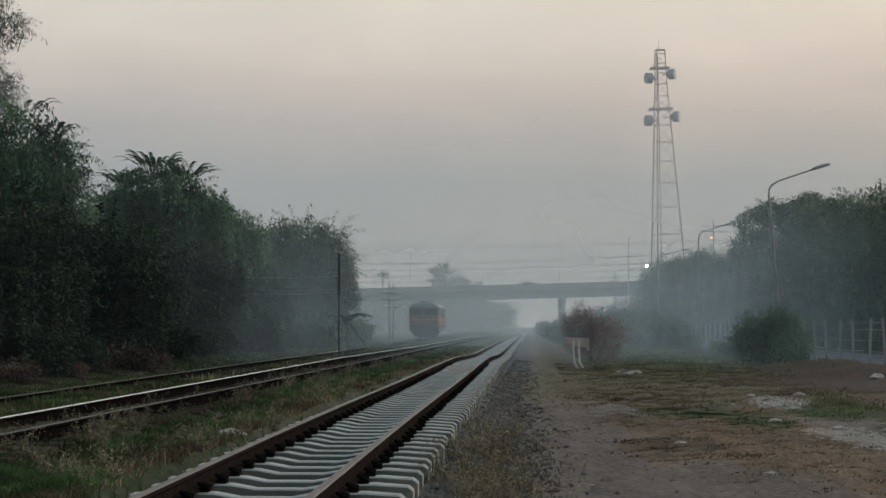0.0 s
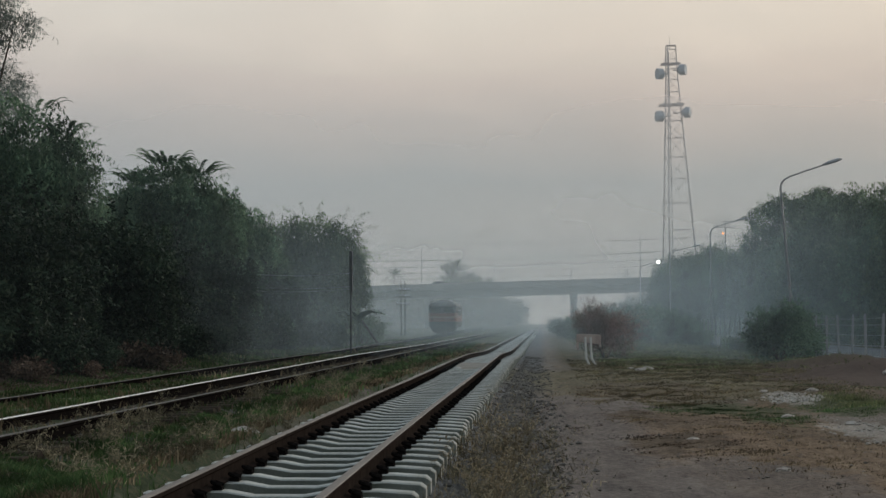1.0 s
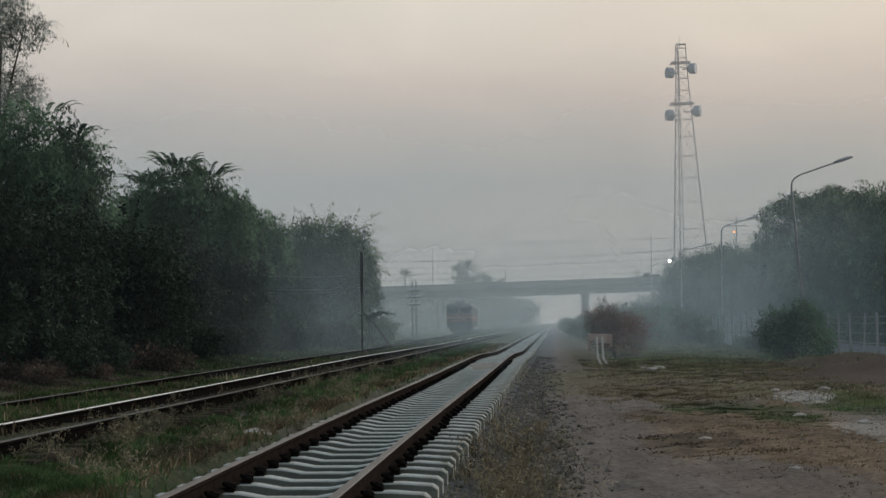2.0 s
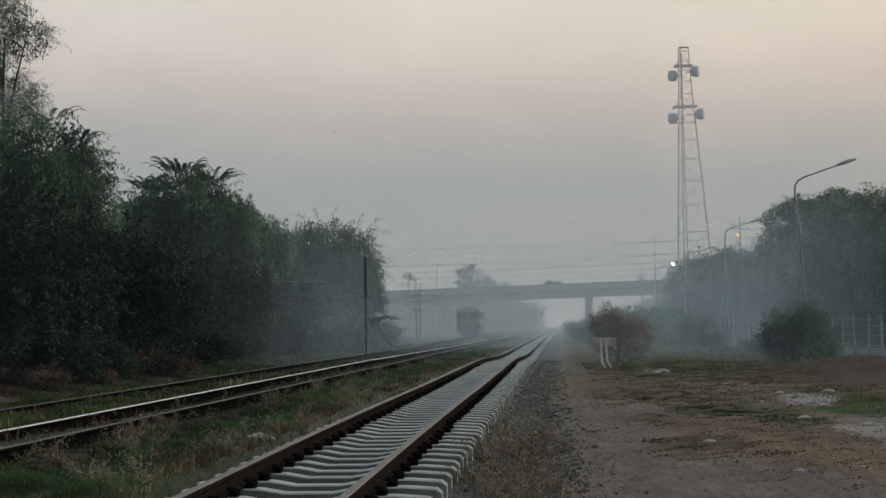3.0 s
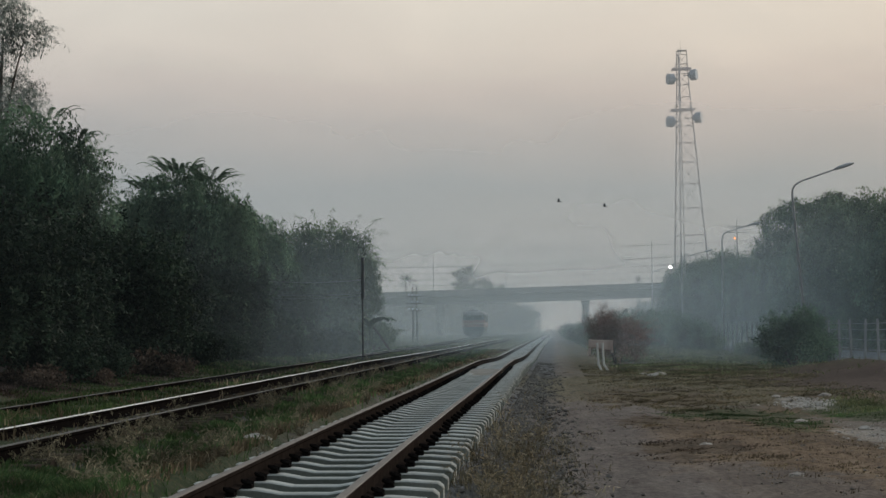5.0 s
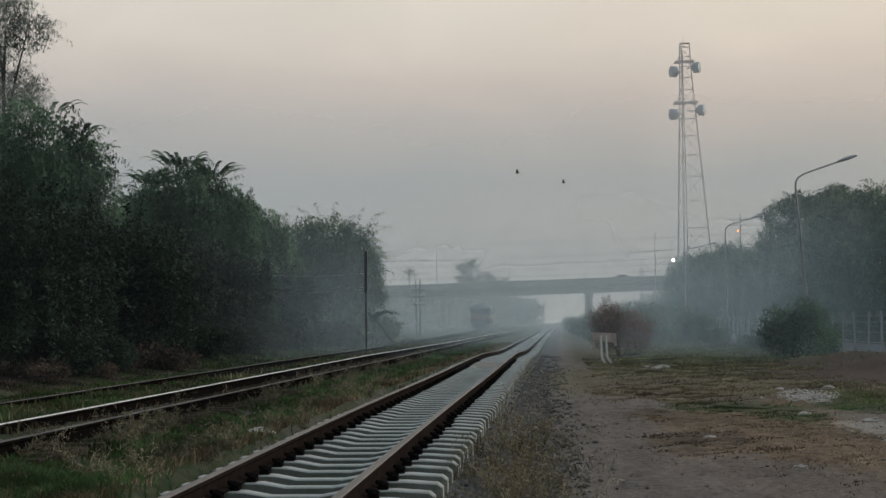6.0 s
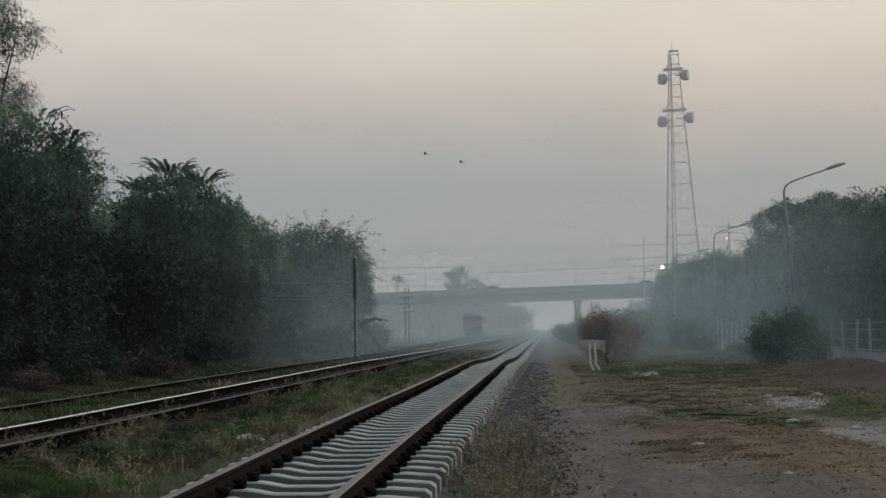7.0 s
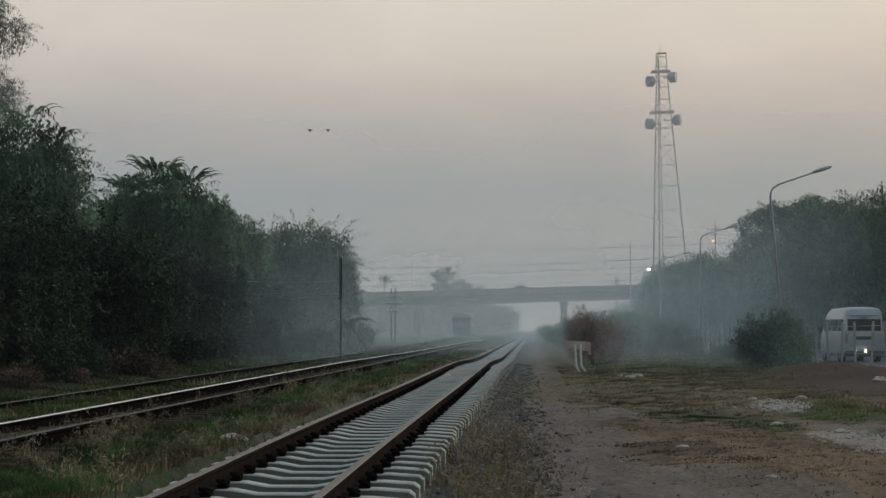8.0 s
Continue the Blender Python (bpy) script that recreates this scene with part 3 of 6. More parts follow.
def soil_spill():
    """Dusty soil heaped over a few sleepers between and beside the rails."""
    xs, ys = np.linspace(-2.86, -0.92, 26), np.linspace(42.6, 48.6, 34)
    rng = np.random.default_rng(8)
    v, f = [], []
    for j, y in enumerate(ys):
        for i, x in enumerate(xs):
            rim = min(1.0, 2.2 * min(j, len(ys) - 1 - j) / len(ys) + 0.1) * min(1.0, 3 * min(i, len(xs) - 1 - i) / len(xs) + 0.2)
            v.append((float(x), float(y + 0.2 * math.sin(x * 5)), lift(y) - 0.20 + 0.075 * rim + float(rng.normal(0, 0.008))))
    w = len(xs)
    for j in range(len(ys) - 1):
        for i in range(w - 1):
            a = j * w + i
            f.append((a, a + 1, a + 1 + w, a + w))
    tagged(mesh_ob("soil_spill", v, f, M["soil"], None, "", True), "dusty soil spilled over the sleepers", "soil", "", "stuff")


new_track()
soil_spill()
old_track(-5.68, ([0, 20, 54, 90, 400], [0.44, 0.44, 0.50, 0.44, 0.42]), ([0, 20, 54, 400], [0.46, 0.46, 0.44, 0.43]), 260, "old railway track with worn bright rail in grass")
old_track(-8.83, ([0, 60, 100, 160, 245, 400], [0.24, 0.26, 0.34, 0.41, 0.70, 0.72]), ([0, 26, 48, 90, 160, 245, 400], [0.38, 0.39, 0.44, 0.40, 0.42, 0.70, 0.72]), 520, "old railway track half sunk in grass", far_bend, "rail_dull")


# ---- plants ----
def leaves(points, size, rng, droop=0.4, slim=0.45):
    """Rhombic leaves at points: verts and faces."""
    n = len(points)
    d = rng.standard_normal((n, 3))
    d[:, 2] -= droop * 2
    d /= np.linalg.norm(d, axis=1)[:, None]
    w = np.cross(d, rng.standard_normal((n, 3)))
    w /= np.linalg.norm(w, axis=1)[:, None] + 1e-9
    s = (size * (0.6 + 0.8 * rng.random(n)))[:, None]
    v = np.stack([points, points + d * s * 0.5 + w * s * slim * 0.5, points + d * s, points + d * s * 0.5 - w * s * slim * 0.5], 1).reshape(-1, 3)
    f = np.arange(n * 4).reshape(n, 4)
    return v, f


def blob_points(blobs, n, rng, rough=0.22):
    """Points in the outer layers of lumpy ellipsoids."""
    vol = np.array([b[3] * b[4] + b[4] * b[5] for b in blobs])
    out = []
    for b, k in zip(blobs, (n * vol / vol.sum()).astype(int)):
        u = rng.standard_normal((k, 3))
        u /= np.linalg.norm(u, axis=1)[:, None]
        lump = 1 + rough * (np.sin(u[:, 0] * 5 + b[0] * 3) * np.sin(u[:, 1] * 6 + b[1]) + 0.6 * np.sin(u[:, 2] * 9 + b[2] * 2) * np.sin(u[:, 0] * 8))
        r = lump * (0.45 + 0.62 * rng.random(k) ** 0.5)
        out.append(np.array(b[:3]) + u * r[:, None] * np.array(b[3:]))
    return np.concatenate(out)


def sprays(starts, outs, length, step, rng, bend=1.0):
    """Points along twigs that leave outwards and hang over."""
    k = int(length / step)
    pts = []
    for s, o in zip(starts, outs):
        l = length * (0.5 + 0.7 * rng.random())
        t = np.linspace(0, 1, k)[:, None]
        p = s + o * l * t - np.array([0, 0, 1]) * bend * l * t ** 2 * 0.55
        pts.append(p + rng.standard_normal((k, 3)) * 0.04)
    return np.concatenate(pts)


def frond_tufts(starts, outs, length, rng):
    """Feathery fronds: an arching rib with narrow leaflets in pairs. Verts and faces."""
    v = []
    down = np.array([0, 0, -1.0])
    for s, o in zip(starts, outs):
        l = length * (0.55 + 0.6 * rng.random())
        side = np.cross(o, down)
        side /= np.linalg.norm(side) + 1e-9
        t = np.linspace(0, 1, 30)[:, None]
        rib = s + o * l * t + down * l * 0.5 * t ** 2.2
        for a, b in zip(rib, rib[1:]):   # the rib itself
            v += [a - side * 0.018, a + side * 0.018, b + side * 0.012, b - side * 0.012]
        for k in range(4, 30):
            ll = 0.14 * math.sin(math.pi * (0.2 + 0.75 * k / 30)) * (0.8 + 0.4 * rng.random())
            for q in (-1, 1):
                d = side * q * 0.75 + o * 0.55 + down * (0.35 + 0.3 * rng.random())
                w = o * 0.022
                v += [rib[k], rib[k] + d * ll * 0.5 + w, rib[k] + d * ll, rib[k] + d * ll * 0.5 - w]
    v = np.array(v)
    return v, np.arange(len(v)).reshape(-1, 4)


def tree(name, label, seed, height, spread, n, leaf, mat, lean=0.0, bottom=0.12, spray=60, hang=0, slim=0.45, sparse=False, top_tuft=0, masses=None, tuft_len=1.5, wands=0):
    """A tree at the origin: tapered trunk with limbs, and a crown of leaf clumps with overhanging sprays."""
    rng = np.random.default_rng(seed)
    t = thing(name, pose(0, 0, 0), label, "tree")
    bm = bmesh.new()
    tr = (0.011 if sparse else 0.024) * height
    spine = [(0.12 * math.sin(i + seed) * i / 5 + lean * i / 6, 0.1 * math.cos(i * 1.4 + seed), height * 0.8 * i / 6 - (0.15 if i == 0 else 0)) for i in range(7)]
    tube(bm, spine, [tr * (1 - 0.12 * i) for i in range(7)], 8)
    blobs = []
    count = 9 if not sparse else 7
    for c in masses or ():
        blobs.append(c)
        sp = spine[min(6, max(1, int(7 * c[2] / height) - 1))]
        tube(bm, [sp, ((sp[0] + c[0]) / 2, (sp[1] + c[1]) / 2, (sp[2] + c[2]) / 2 + 0.2), c[:3]], [tr * 0.5, tr * 0.32, tr * 0.12], 5)
    for i in range(0 if masses else count):
        a = i * 2.4 + seed
        h = height * (bottom + (0.9 - bottom) * (i + 0.5) / count)
        k = math.sin(math.pi * min(1, 0.25 + 0.62 * h / height)) ** 0.7
        r = spread * k * (0.35 + 0.25 * float(rng.random()))
        c = (math.cos(a) * r + lean * h / height, math.sin(a) * r, h)
        rad = spread * (0.42 + 0.2 * float(rng.random())) * (0.75 if sparse else 1)
        blobs.append((*c, rad, rad, rad * (0.62 if sparse else 0.95) * min(1.4, height / 8)))
        sp = spine[min(6, max(1, int(7 * h / height) - 1))]
        tube(bm, [sp, ((sp[0] + c[0]) / 2, (sp[1] + c[1]) / 2, (sp[2] + c[2]) / 2 + 0.25), c], [tr * 0.5, tr * 0.32, tr * 0.12], 5)
    if not masses:
        blobs.append((lean, 0, height * 0.86, spread * 0.4, spread * 0.4, height * 0.13))
    part("trunk", bm, M["bark"], t)
    pts = [blob_points(blobs, n, rng)]
    tufts = None
    if spray:
        st, ou = [], []
        for _ in range(spray):
            b = blobs[int(rng.integers(len(blobs)))]
            u = rng.standard_normal(3)
            u[2] = abs(u[2]) * 0.9
            u /= np.linalg.norm(u)
            st.append(np.array(b[:3]) + u * np.array(b[3:]) * 0.9)
            ou.append(u)
        pts.append(sprays(st, ou, 1.15, 0.035, rng))
    if top_tuft:
        st, ou = [], []
        crest = sorted(blobs, key=lambda b: -b[2] - b[5])[:3]
        for k in range(top_tuft):
            b = crest[k % 3]
            a = rng.random() * 6.283
            o = np.array([math.cos(a) * 0.75, math.sin(a) * 0.75, 0.75 + 0.5 * rng.random()])
            u = o * np.array([0.5, 0.5, 1.0])
            u /= np.linalg.norm(u)
            st.append(np.array(b[:3]) + u * np.array(b[3:]) * 0.95)
            ou.append(o / np.linalg.norm(o))
        tufts = frond_tufts(st, ou, tuft_len, rng)
    if wands:   # thin arching wands with few leaves, standing out of the crest
        st, ou = [], []
        crest = sorted(blobs, key=lambda b: -b[2] - b[5])[:3]
        for k in range(wands):
            b = crest[k % 3]
            a = rng.random() * 6.283
            o = np.array([math.cos(a) * 0.6, math.sin(a) * 0.6, 0.5 + 0.8 * rng.random()])
            st.append(np.array(b[:3]) + o * np.array(b[3:]) * 0.8)
            ou.append(o / np.linalg.norm(o))
        pts.append(sprays(st, ou, 1.9, 0.075, rng, 0.8))
    if hang:
        st, ou = [], []
        for _ in range(hang):
            b = blobs[int(rng.integers(len(blobs)))]
            a = rng.random() * 6.283
            u = np.array([math.cos(a), math.sin(a), 0.1])
            st.append(np.array(b[:3]) + u * np.array(b[3:]) * (0.85 + 0.2 * rng.random()))
            ou.append(u * 0.25)
        pts.append(sprays(st, ou, 2.6, 0.035, rng, 1.7))
    body = np.concatenate(pts[:1])
    v, f = leaves(body[body[:, 2] > 0.05], leaf, rng, 0.85, slim)
    if len(pts) > 1:   # narrow leaves on the outer twigs
        twig = np.concatenate(pts[1:])
        v2, f2 = leaves(twig[twig[:, 2] > 0.05], leaf * 0.85, rng, 0.6, slim * 0.6)
        v, f = np.concatenate([v, v2]), np.concatenate([f, f2 + len(v)])
    if tufts is not None:
        f = np.concatenate([f, tufts[1] + len(v)])
        v = np.concatenate([v, tufts[0]])
    mesh_ob("crown", v, f, mat, t)
    return t


def bush(name, label, seed, rx, ry, h, n, leaf, mat, spray=30, slim=0.4, drape=0):
    rng = np.random.default_rng(seed)
    t = thing(name, pose(0, 0, 0), label, "bush")
    bm = bmesh.new()
    blobs = []
    for i in range(6):
        a = i * 1.9 + seed
        c = (math.cos(a) * rx * 0.5, math.sin(a) * ry * 0.5, h * (0.35 + 0.3 * float(rng.random())))
        blobs.append((*c, rx * 0.55, ry * 0.55, h * 0.38))
        tube(bm, [(c[0] * 0.1, c[1] * 0.1, -0.05), (c[0] * 0.6, c[1] * 0.6, c[2] * 0.6), c], [0.04, 0.025, 0.01], 5)
    part("stems", bm, M["bark"], t)
    st, ou = [], []
    for _ in range(spray):
        u = rng.standard_normal(3)
        u[2] = abs(u[2])
        u /= np.linalg.norm(u)
        b = blobs[int(rng.integers(6))]
        st.append(np.array(b[:3]) + u * np.array(b[3:]) * 0.9)
        ou.append(u)
    p = np.concatenate([blob_points(blobs, n, rng, 0.3), sprays(st, ou, 0.35 * h, 0.03, rng, 0.5)])
    if drape:   # creepers hanging down the flanks
        a = rng.random(drape) * 6.283
        st = np.stack([np.cos(a) * rx, np.sin(a) * ry, h * (0.55 + 0.45 * rng.random(drape))], 1)
        ou = np.stack([np.cos(a) * 0.12, np.sin(a) * 0.12, np.zeros(drape)], 1)
        p = np.concatenate([p, sprays(st, ou, 0.6 * h, 0.04, rng, 1.9)])
    p = p[p[:, 2] > 0.0]
    v, f = leaves(p, leaf, rng, 0.1, slim)
    mesh_ob("foliage", v, f, mat, t)
    return t


def at(ob, x, y, turn=0.0, size=1.0):
    ob.matrix_basis = pose(x, y, float(ground_z(x, y)), 0, 0, turn)
    ob.scale = (size, size, size)
    return ob


def copy_at(ob, x, y, turn=0.0, size=1.0):
    c = copy_thing(ob, pose(x, y, float(ground_z(x, y)), 0, 0, turn))
    c.scale = (size, size, size)
    return c


def left_wood():
    dense = "dense dark green tree overgrown with hanging creepers"
    a = at(tree("tree", dense, 1, 9.0, 3.0, 34000, 0.2, M["leaf_dark"], hang=240, spray=120, top_tuft=34, slim=0.36, tuft_len=1.45, masses=[
        (0, 0, 7.4, 2.1, 2, 2.0), (1.4, -0.3, 6.9, 1.3, 1.3, 1.5), (-2, 0, 6.9, 2.2, 2, 2.3), (0.5, -0.8, 4.8, 2.3, 1.8, 2.4), (-2, -0.8, 4.2, 2.2, 1.6, 2.4),
        (1.2, -1, 2.4, 2.2, 1.5, 2.0), (-1.6, -1, 1.8, 2.2, 1.5, 1.8), (2.3, -0.4, 4.0, 1.3, 1.2, 2.0)]), -19.5, 62)
    a2 = at(tree("tree", dense, 2, 8.2, 3.0, 30000, 0.21, M["leaf_dark"], hang=90, spray=100), -22.6, 58, 70)
    b = at(tree("tree", dense, 3, 8.6, 2.7, 34000, 0.19, M["leaf_dark"], hang=260, spray=110, top_tuft=110, slim=0.34, tuft_len=1.55, masses=[
        (-0.4, 0, 7.0, 1.7, 1.6, 1.4), (0.9, 0, 6.6, 1.4, 1.4, 1.3), (-1.6, 0, 6.1, 1.3, 1.3, 1.5), (1.9, 0, 5.3, 1.4, 1.3, 1.8), (0, -0.6, 5.0, 2.2, 1.6, 2.2),
        (-1.8, -0.6, 3.6, 1.5, 1.3, 2.2), (1.8, -0.6, 3.2, 1.8, 1.4, 2.4), (0, -0.9, 2.0, 2.4, 1.4, 2.0)]), -16.3, 73)
    b2 = at(tree("tree", "dark green tree with broad crown in thin smoke", 4, 7.8, 2.4, 24000, 0.2, M["leaf_dark"], hang=120, spray=70, slim=0.4, masses=[
        (-1.3, 0, 6.3, 1.5, 1.4, 1.6), (-0.2, 0, 5.6, 1.3, 1.3, 1.4), (0.6, 0, 4.7, 1.2, 1.2, 1.5), (0, -0.4, 3.2, 1.8, 1.5, 2.4), (-1.2, -0.4, 4.4, 1.6, 1.4, 2.0), (0.4, -0.5, 1.6, 1.8, 1.4, 1.6)]), -15.0, 84)
    c = at(tree("tree", "green tree with thin drooping outer twigs in smoke", 5, 7.2, 3.0, 26000, 0.2, M["leaf_mid"], hang=140, spray=150, top_tuft=0, slim=0.36, wands=46, masses=[
        (-1.8, 0, 5.5, 1.8, 1.6, 1.6), (0, 0, 5.6, 1.9, 1.7, 1.6), (1.5, 0, 4.9, 1.4, 1.4, 1.7), (-1.2, -0.5, 3.4, 2.2, 1.6, 2.2), (0.9, -0.5, 3.0, 1.9, 1.5, 2.2),
        (-0.3, -0.6, 1.5, 2.2, 1.5, 1.6)]), -14.0, 101, 0, 1.1)
    at(tree("tree", "slender tree with overhanging leafy branch in smoke", 6, 6.4, 1.5, 5000, 0.2, M["leaf_mid"], hang=50, spray=80, bottom=0.45), -12.3, 104)
    at(tree("tree", "tall feathery grey-green tree with airy crown", 7, 18.6, 3.0, 17000, 0.17, M["leaf_feather"], sparse=True, spray=420, bottom=0.42, slim=0.25), -25.7, 76)
    for x, y, r, s in [(-21.5, 70, 130, 0.95), (-20.6, 80, 40, 0.85), (-20.0, 92, 200, 0.8), (-26.0, 64, 20, 1.0)]:
        copy_at(b, x, y, r, s)
    for x, y, r, s in [(-18.8, 112, 80, 0.9), (-21, 130, 140, 1.0), (-22, 150, 220, 1.1), (-25, 180, 10, 1.15), (-30, 215, 60, 1.2), (-38, 250, 0, 1.2)]:
        copy_at(c, x, y, r, s)
    low = at(bush("bush", "low dark green undergrowth beneath trees", 11, 1.6, 1.2, 1.7, 7000, 0.16, M["leaf_shaded"]), -15.2, 66)
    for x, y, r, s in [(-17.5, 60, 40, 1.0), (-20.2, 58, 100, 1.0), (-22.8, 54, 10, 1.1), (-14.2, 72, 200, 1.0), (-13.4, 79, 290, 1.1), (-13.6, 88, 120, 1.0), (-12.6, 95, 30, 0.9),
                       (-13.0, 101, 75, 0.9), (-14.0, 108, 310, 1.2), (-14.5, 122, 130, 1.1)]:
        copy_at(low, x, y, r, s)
    dry = at(bush("bush", "withered brown undergrowth along wood edge", 12, 1.1, 0.8, 0.6, 2500, 0.12, M["leaf_brown"]), -16.0, 58)
    for x, y, r in [(-18.2, 56, 60), (-14.4, 66, 140), (-20.6, 53, 200)]:
        copy_at(dry, x, y, r, 1)
    # thicket hung with creepers along the wood's straight edge, leaves darkened for its shade
    curtain = at(bush("thicket", "tall dark thicket draped with creepers", 14, 1.7, 1.9, 3.9, 15000, 0.15, M["leaf_shaded"], spray=120, drape=90), -14.3, 41, 0, 1.0)
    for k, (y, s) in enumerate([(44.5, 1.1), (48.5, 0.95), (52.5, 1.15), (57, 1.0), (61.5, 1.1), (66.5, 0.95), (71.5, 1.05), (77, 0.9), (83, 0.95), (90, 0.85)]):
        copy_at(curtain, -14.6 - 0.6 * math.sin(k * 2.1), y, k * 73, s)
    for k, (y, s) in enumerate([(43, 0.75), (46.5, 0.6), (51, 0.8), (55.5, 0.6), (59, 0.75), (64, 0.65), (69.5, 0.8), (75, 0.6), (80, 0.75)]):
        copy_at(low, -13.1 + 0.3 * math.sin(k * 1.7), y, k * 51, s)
    for k, (y, s) in enumerate([(39.5, 0.8), (44, 0.7), (47.6, 0.9), (50.2, 1.2), (53.0, 0.8)]):
        copy_at(dry, -12.6 + 0.25 * math.sin(k * 2.7), y, k * 67, s)
    at(bush("bush", "pale green shrub in drifting smoke", 13, 1.5, 1.2, 2.0, 5000, 0.17, M["leaf_mid"]), -12.7, 118)


def right_wood():
    lab = "broad green roadside tree dimmed by smoke"
    a = at(tree("tree", lab, 21, 9.2, 3.6, 34000, 0.2, M["leaf_mid"], hang=30, spray=120), 21.6, 96)
    b = at(tree("tree", lab, 22, 9.8, 3.9, 36000, 0.2, M["leaf_mid"], spray=140), 22.4, 112)
    c = at(tree("tree", lab, 23, 8.4, 3.4, 30000, 0.2, M["leaf_dark"], spray=100), 22.0, 88)
    k = 0
    for y, h in [(80, 0.95), (72, 1.0), (104, 0.95), (121, 1.02), (131, 1.14), (141, 1.05), (178, 1.02), (192, 1.0), (208, 1.05), (226, 1.12)]:
        src = (a, b, c)[k % 3]
        copy_at(src, 21.8 + 1.2 * math.sin(k * 2.3) + (y - 70) * 0.012, y, k * 77, h)
        k += 1
    at(tree("tree", "tall clumpy roadside tree standing above the others", 24, 14.2, 4.6, 42000, 0.24, M["leaf_mid"], spray=190, masses=[
        (-3.2, 0, 11.2, 1.7, 1.7, 1.6), (-1.6, 0.4, 12.4, 1.5, 1.5, 1.2), (0.4, 0, 12.2, 1.7, 1.6, 1.3), (2.2, -0.3, 12.9, 1.5, 1.5, 1.3), (3.9, 0, 12.5, 1.3, 1.3, 1.2), (4.9, 0.3, 11.0, 1.4, 1.4, 1.3),
        (-3.6, -0.4, 8.6, 1.9, 1.9, 2.0), (0, -0.6, 9.4, 2.8, 2.2, 2.2), (3.2, -0.4, 9.2, 2.6, 2.2, 2.2), (-2.6, -0.8, 5.6, 2.6, 2.2, 2.4), (1.6, -0.8, 5.6, 3.2, 2.4, 2.6), (0, -1, 2.4, 3.8, 2.4, 2.2)]), 24.4, 160)
    for x, y, r, h in [(17.6, 238, 20, 0.92), (20.4, 243, 130, 1.12), (23.6, 236, 250, 1.2), (19.4, 214, 60, 0.98)]:
        copy_at(b, x, y, r, h)
    for k, (x, y, h) in enumerate([(28, 84, 1.1), (29, 100, 1.12), (29, 120, 1.1), (30, 140, 1.15)]):
        copy_at((b, a, c)[k % 3], x, y, k * 50 + 20, h)


def verge_plants():
    at(bush("bush", "dark green straggly bush by the fence", 31, 1.15, 1.0, 1.95, 7000, 0.13, M["leaf_dark"], spray=90), 8.7, 62)
    at(bush("bush", "dry reddish-brown thorn bush", 32, 1.35, 1.1, 2.25, 15000, 0.09, M["leaf_red"], spray=190, slim=0.2), 2.65, 72)
    low = at(bush("bush", "low green roadside scrub in smoke", 33, 1.5, 1.2, 1.2, 4000, 0.13, M["leaf_mid"], spray=70), 10.2, 80, 0, 0.6)
    for x, y, r, s in [(10.2, 74, 100, 0.6), (10.3, 90, 240, 0.6), (10.0, 108, 15, 0.8), (9.5, 122, 99, 1.0),
                       (6.6, 142, 180, 1.3), (4.0, 150, 200, 1.0), (3.2, 165, 0, 1.3), (6.4, 160, 30, 1.4), (9.0, 148, 300, 1.4), (2.8, 205, 80, 1.6), (7, 190, 200, 1.6), (3.5, 262, 20, 2.0)]:
        copy_at(low, x, y, r, s)
    scrub = at(bush("bush", "dark olive scrub along the fence", 35, 1.4, 1.5, 1.7, 5000, 0.14, M["leaf_dark"], spray=80), 10.3, 68, 0, 0.8)
    for k, (x, y, s) in enumerate([(10.3, 118, 1.1), (10.2, 130, 1.3), (9.2, 142, 1.5), (7.6, 150, 1.5), (9.9, 156, 1.7), (6.2, 158, 1.4), (8.2, 170, 1.7), (5.0, 172, 1.4), (10.5, 174, 1.8), (7.0, 186, 1.8), (9.2, 194, 1.9), (4.6, 196, 1.5)]):
        copy_at(scrub, x, y, k * 83, s)
    # far woods behind the bridge
    far = at(bush("tree_line", "distant trees fading into smoke", 34, 9, 4, 9, 6000, 0.9, M["leaf_mid"], spray=2, slim=0.6), -14, 470)
    far["category"] = "trees"
    for x, y, r, s in [(-30, 460, 20, 1.0), (-48, 470, 60, 1.1), (-66, 480, 0, 1.2), (26, 470, 100, 1.0), (42, 460, 40, 1.1), (60, 470, 10, 1.3), (-24, 440, 120, 0.8), (-38, 466, 200, 1.0), (34, 466, 140, 1.0), (50, 470, 75, 1.1), (76, 470, 20, 1.2), (-84, 480, 160, 1.2)]:
        copy_at(far, x, y, r, s)


left_wood()
right_wood()
verge_plants()


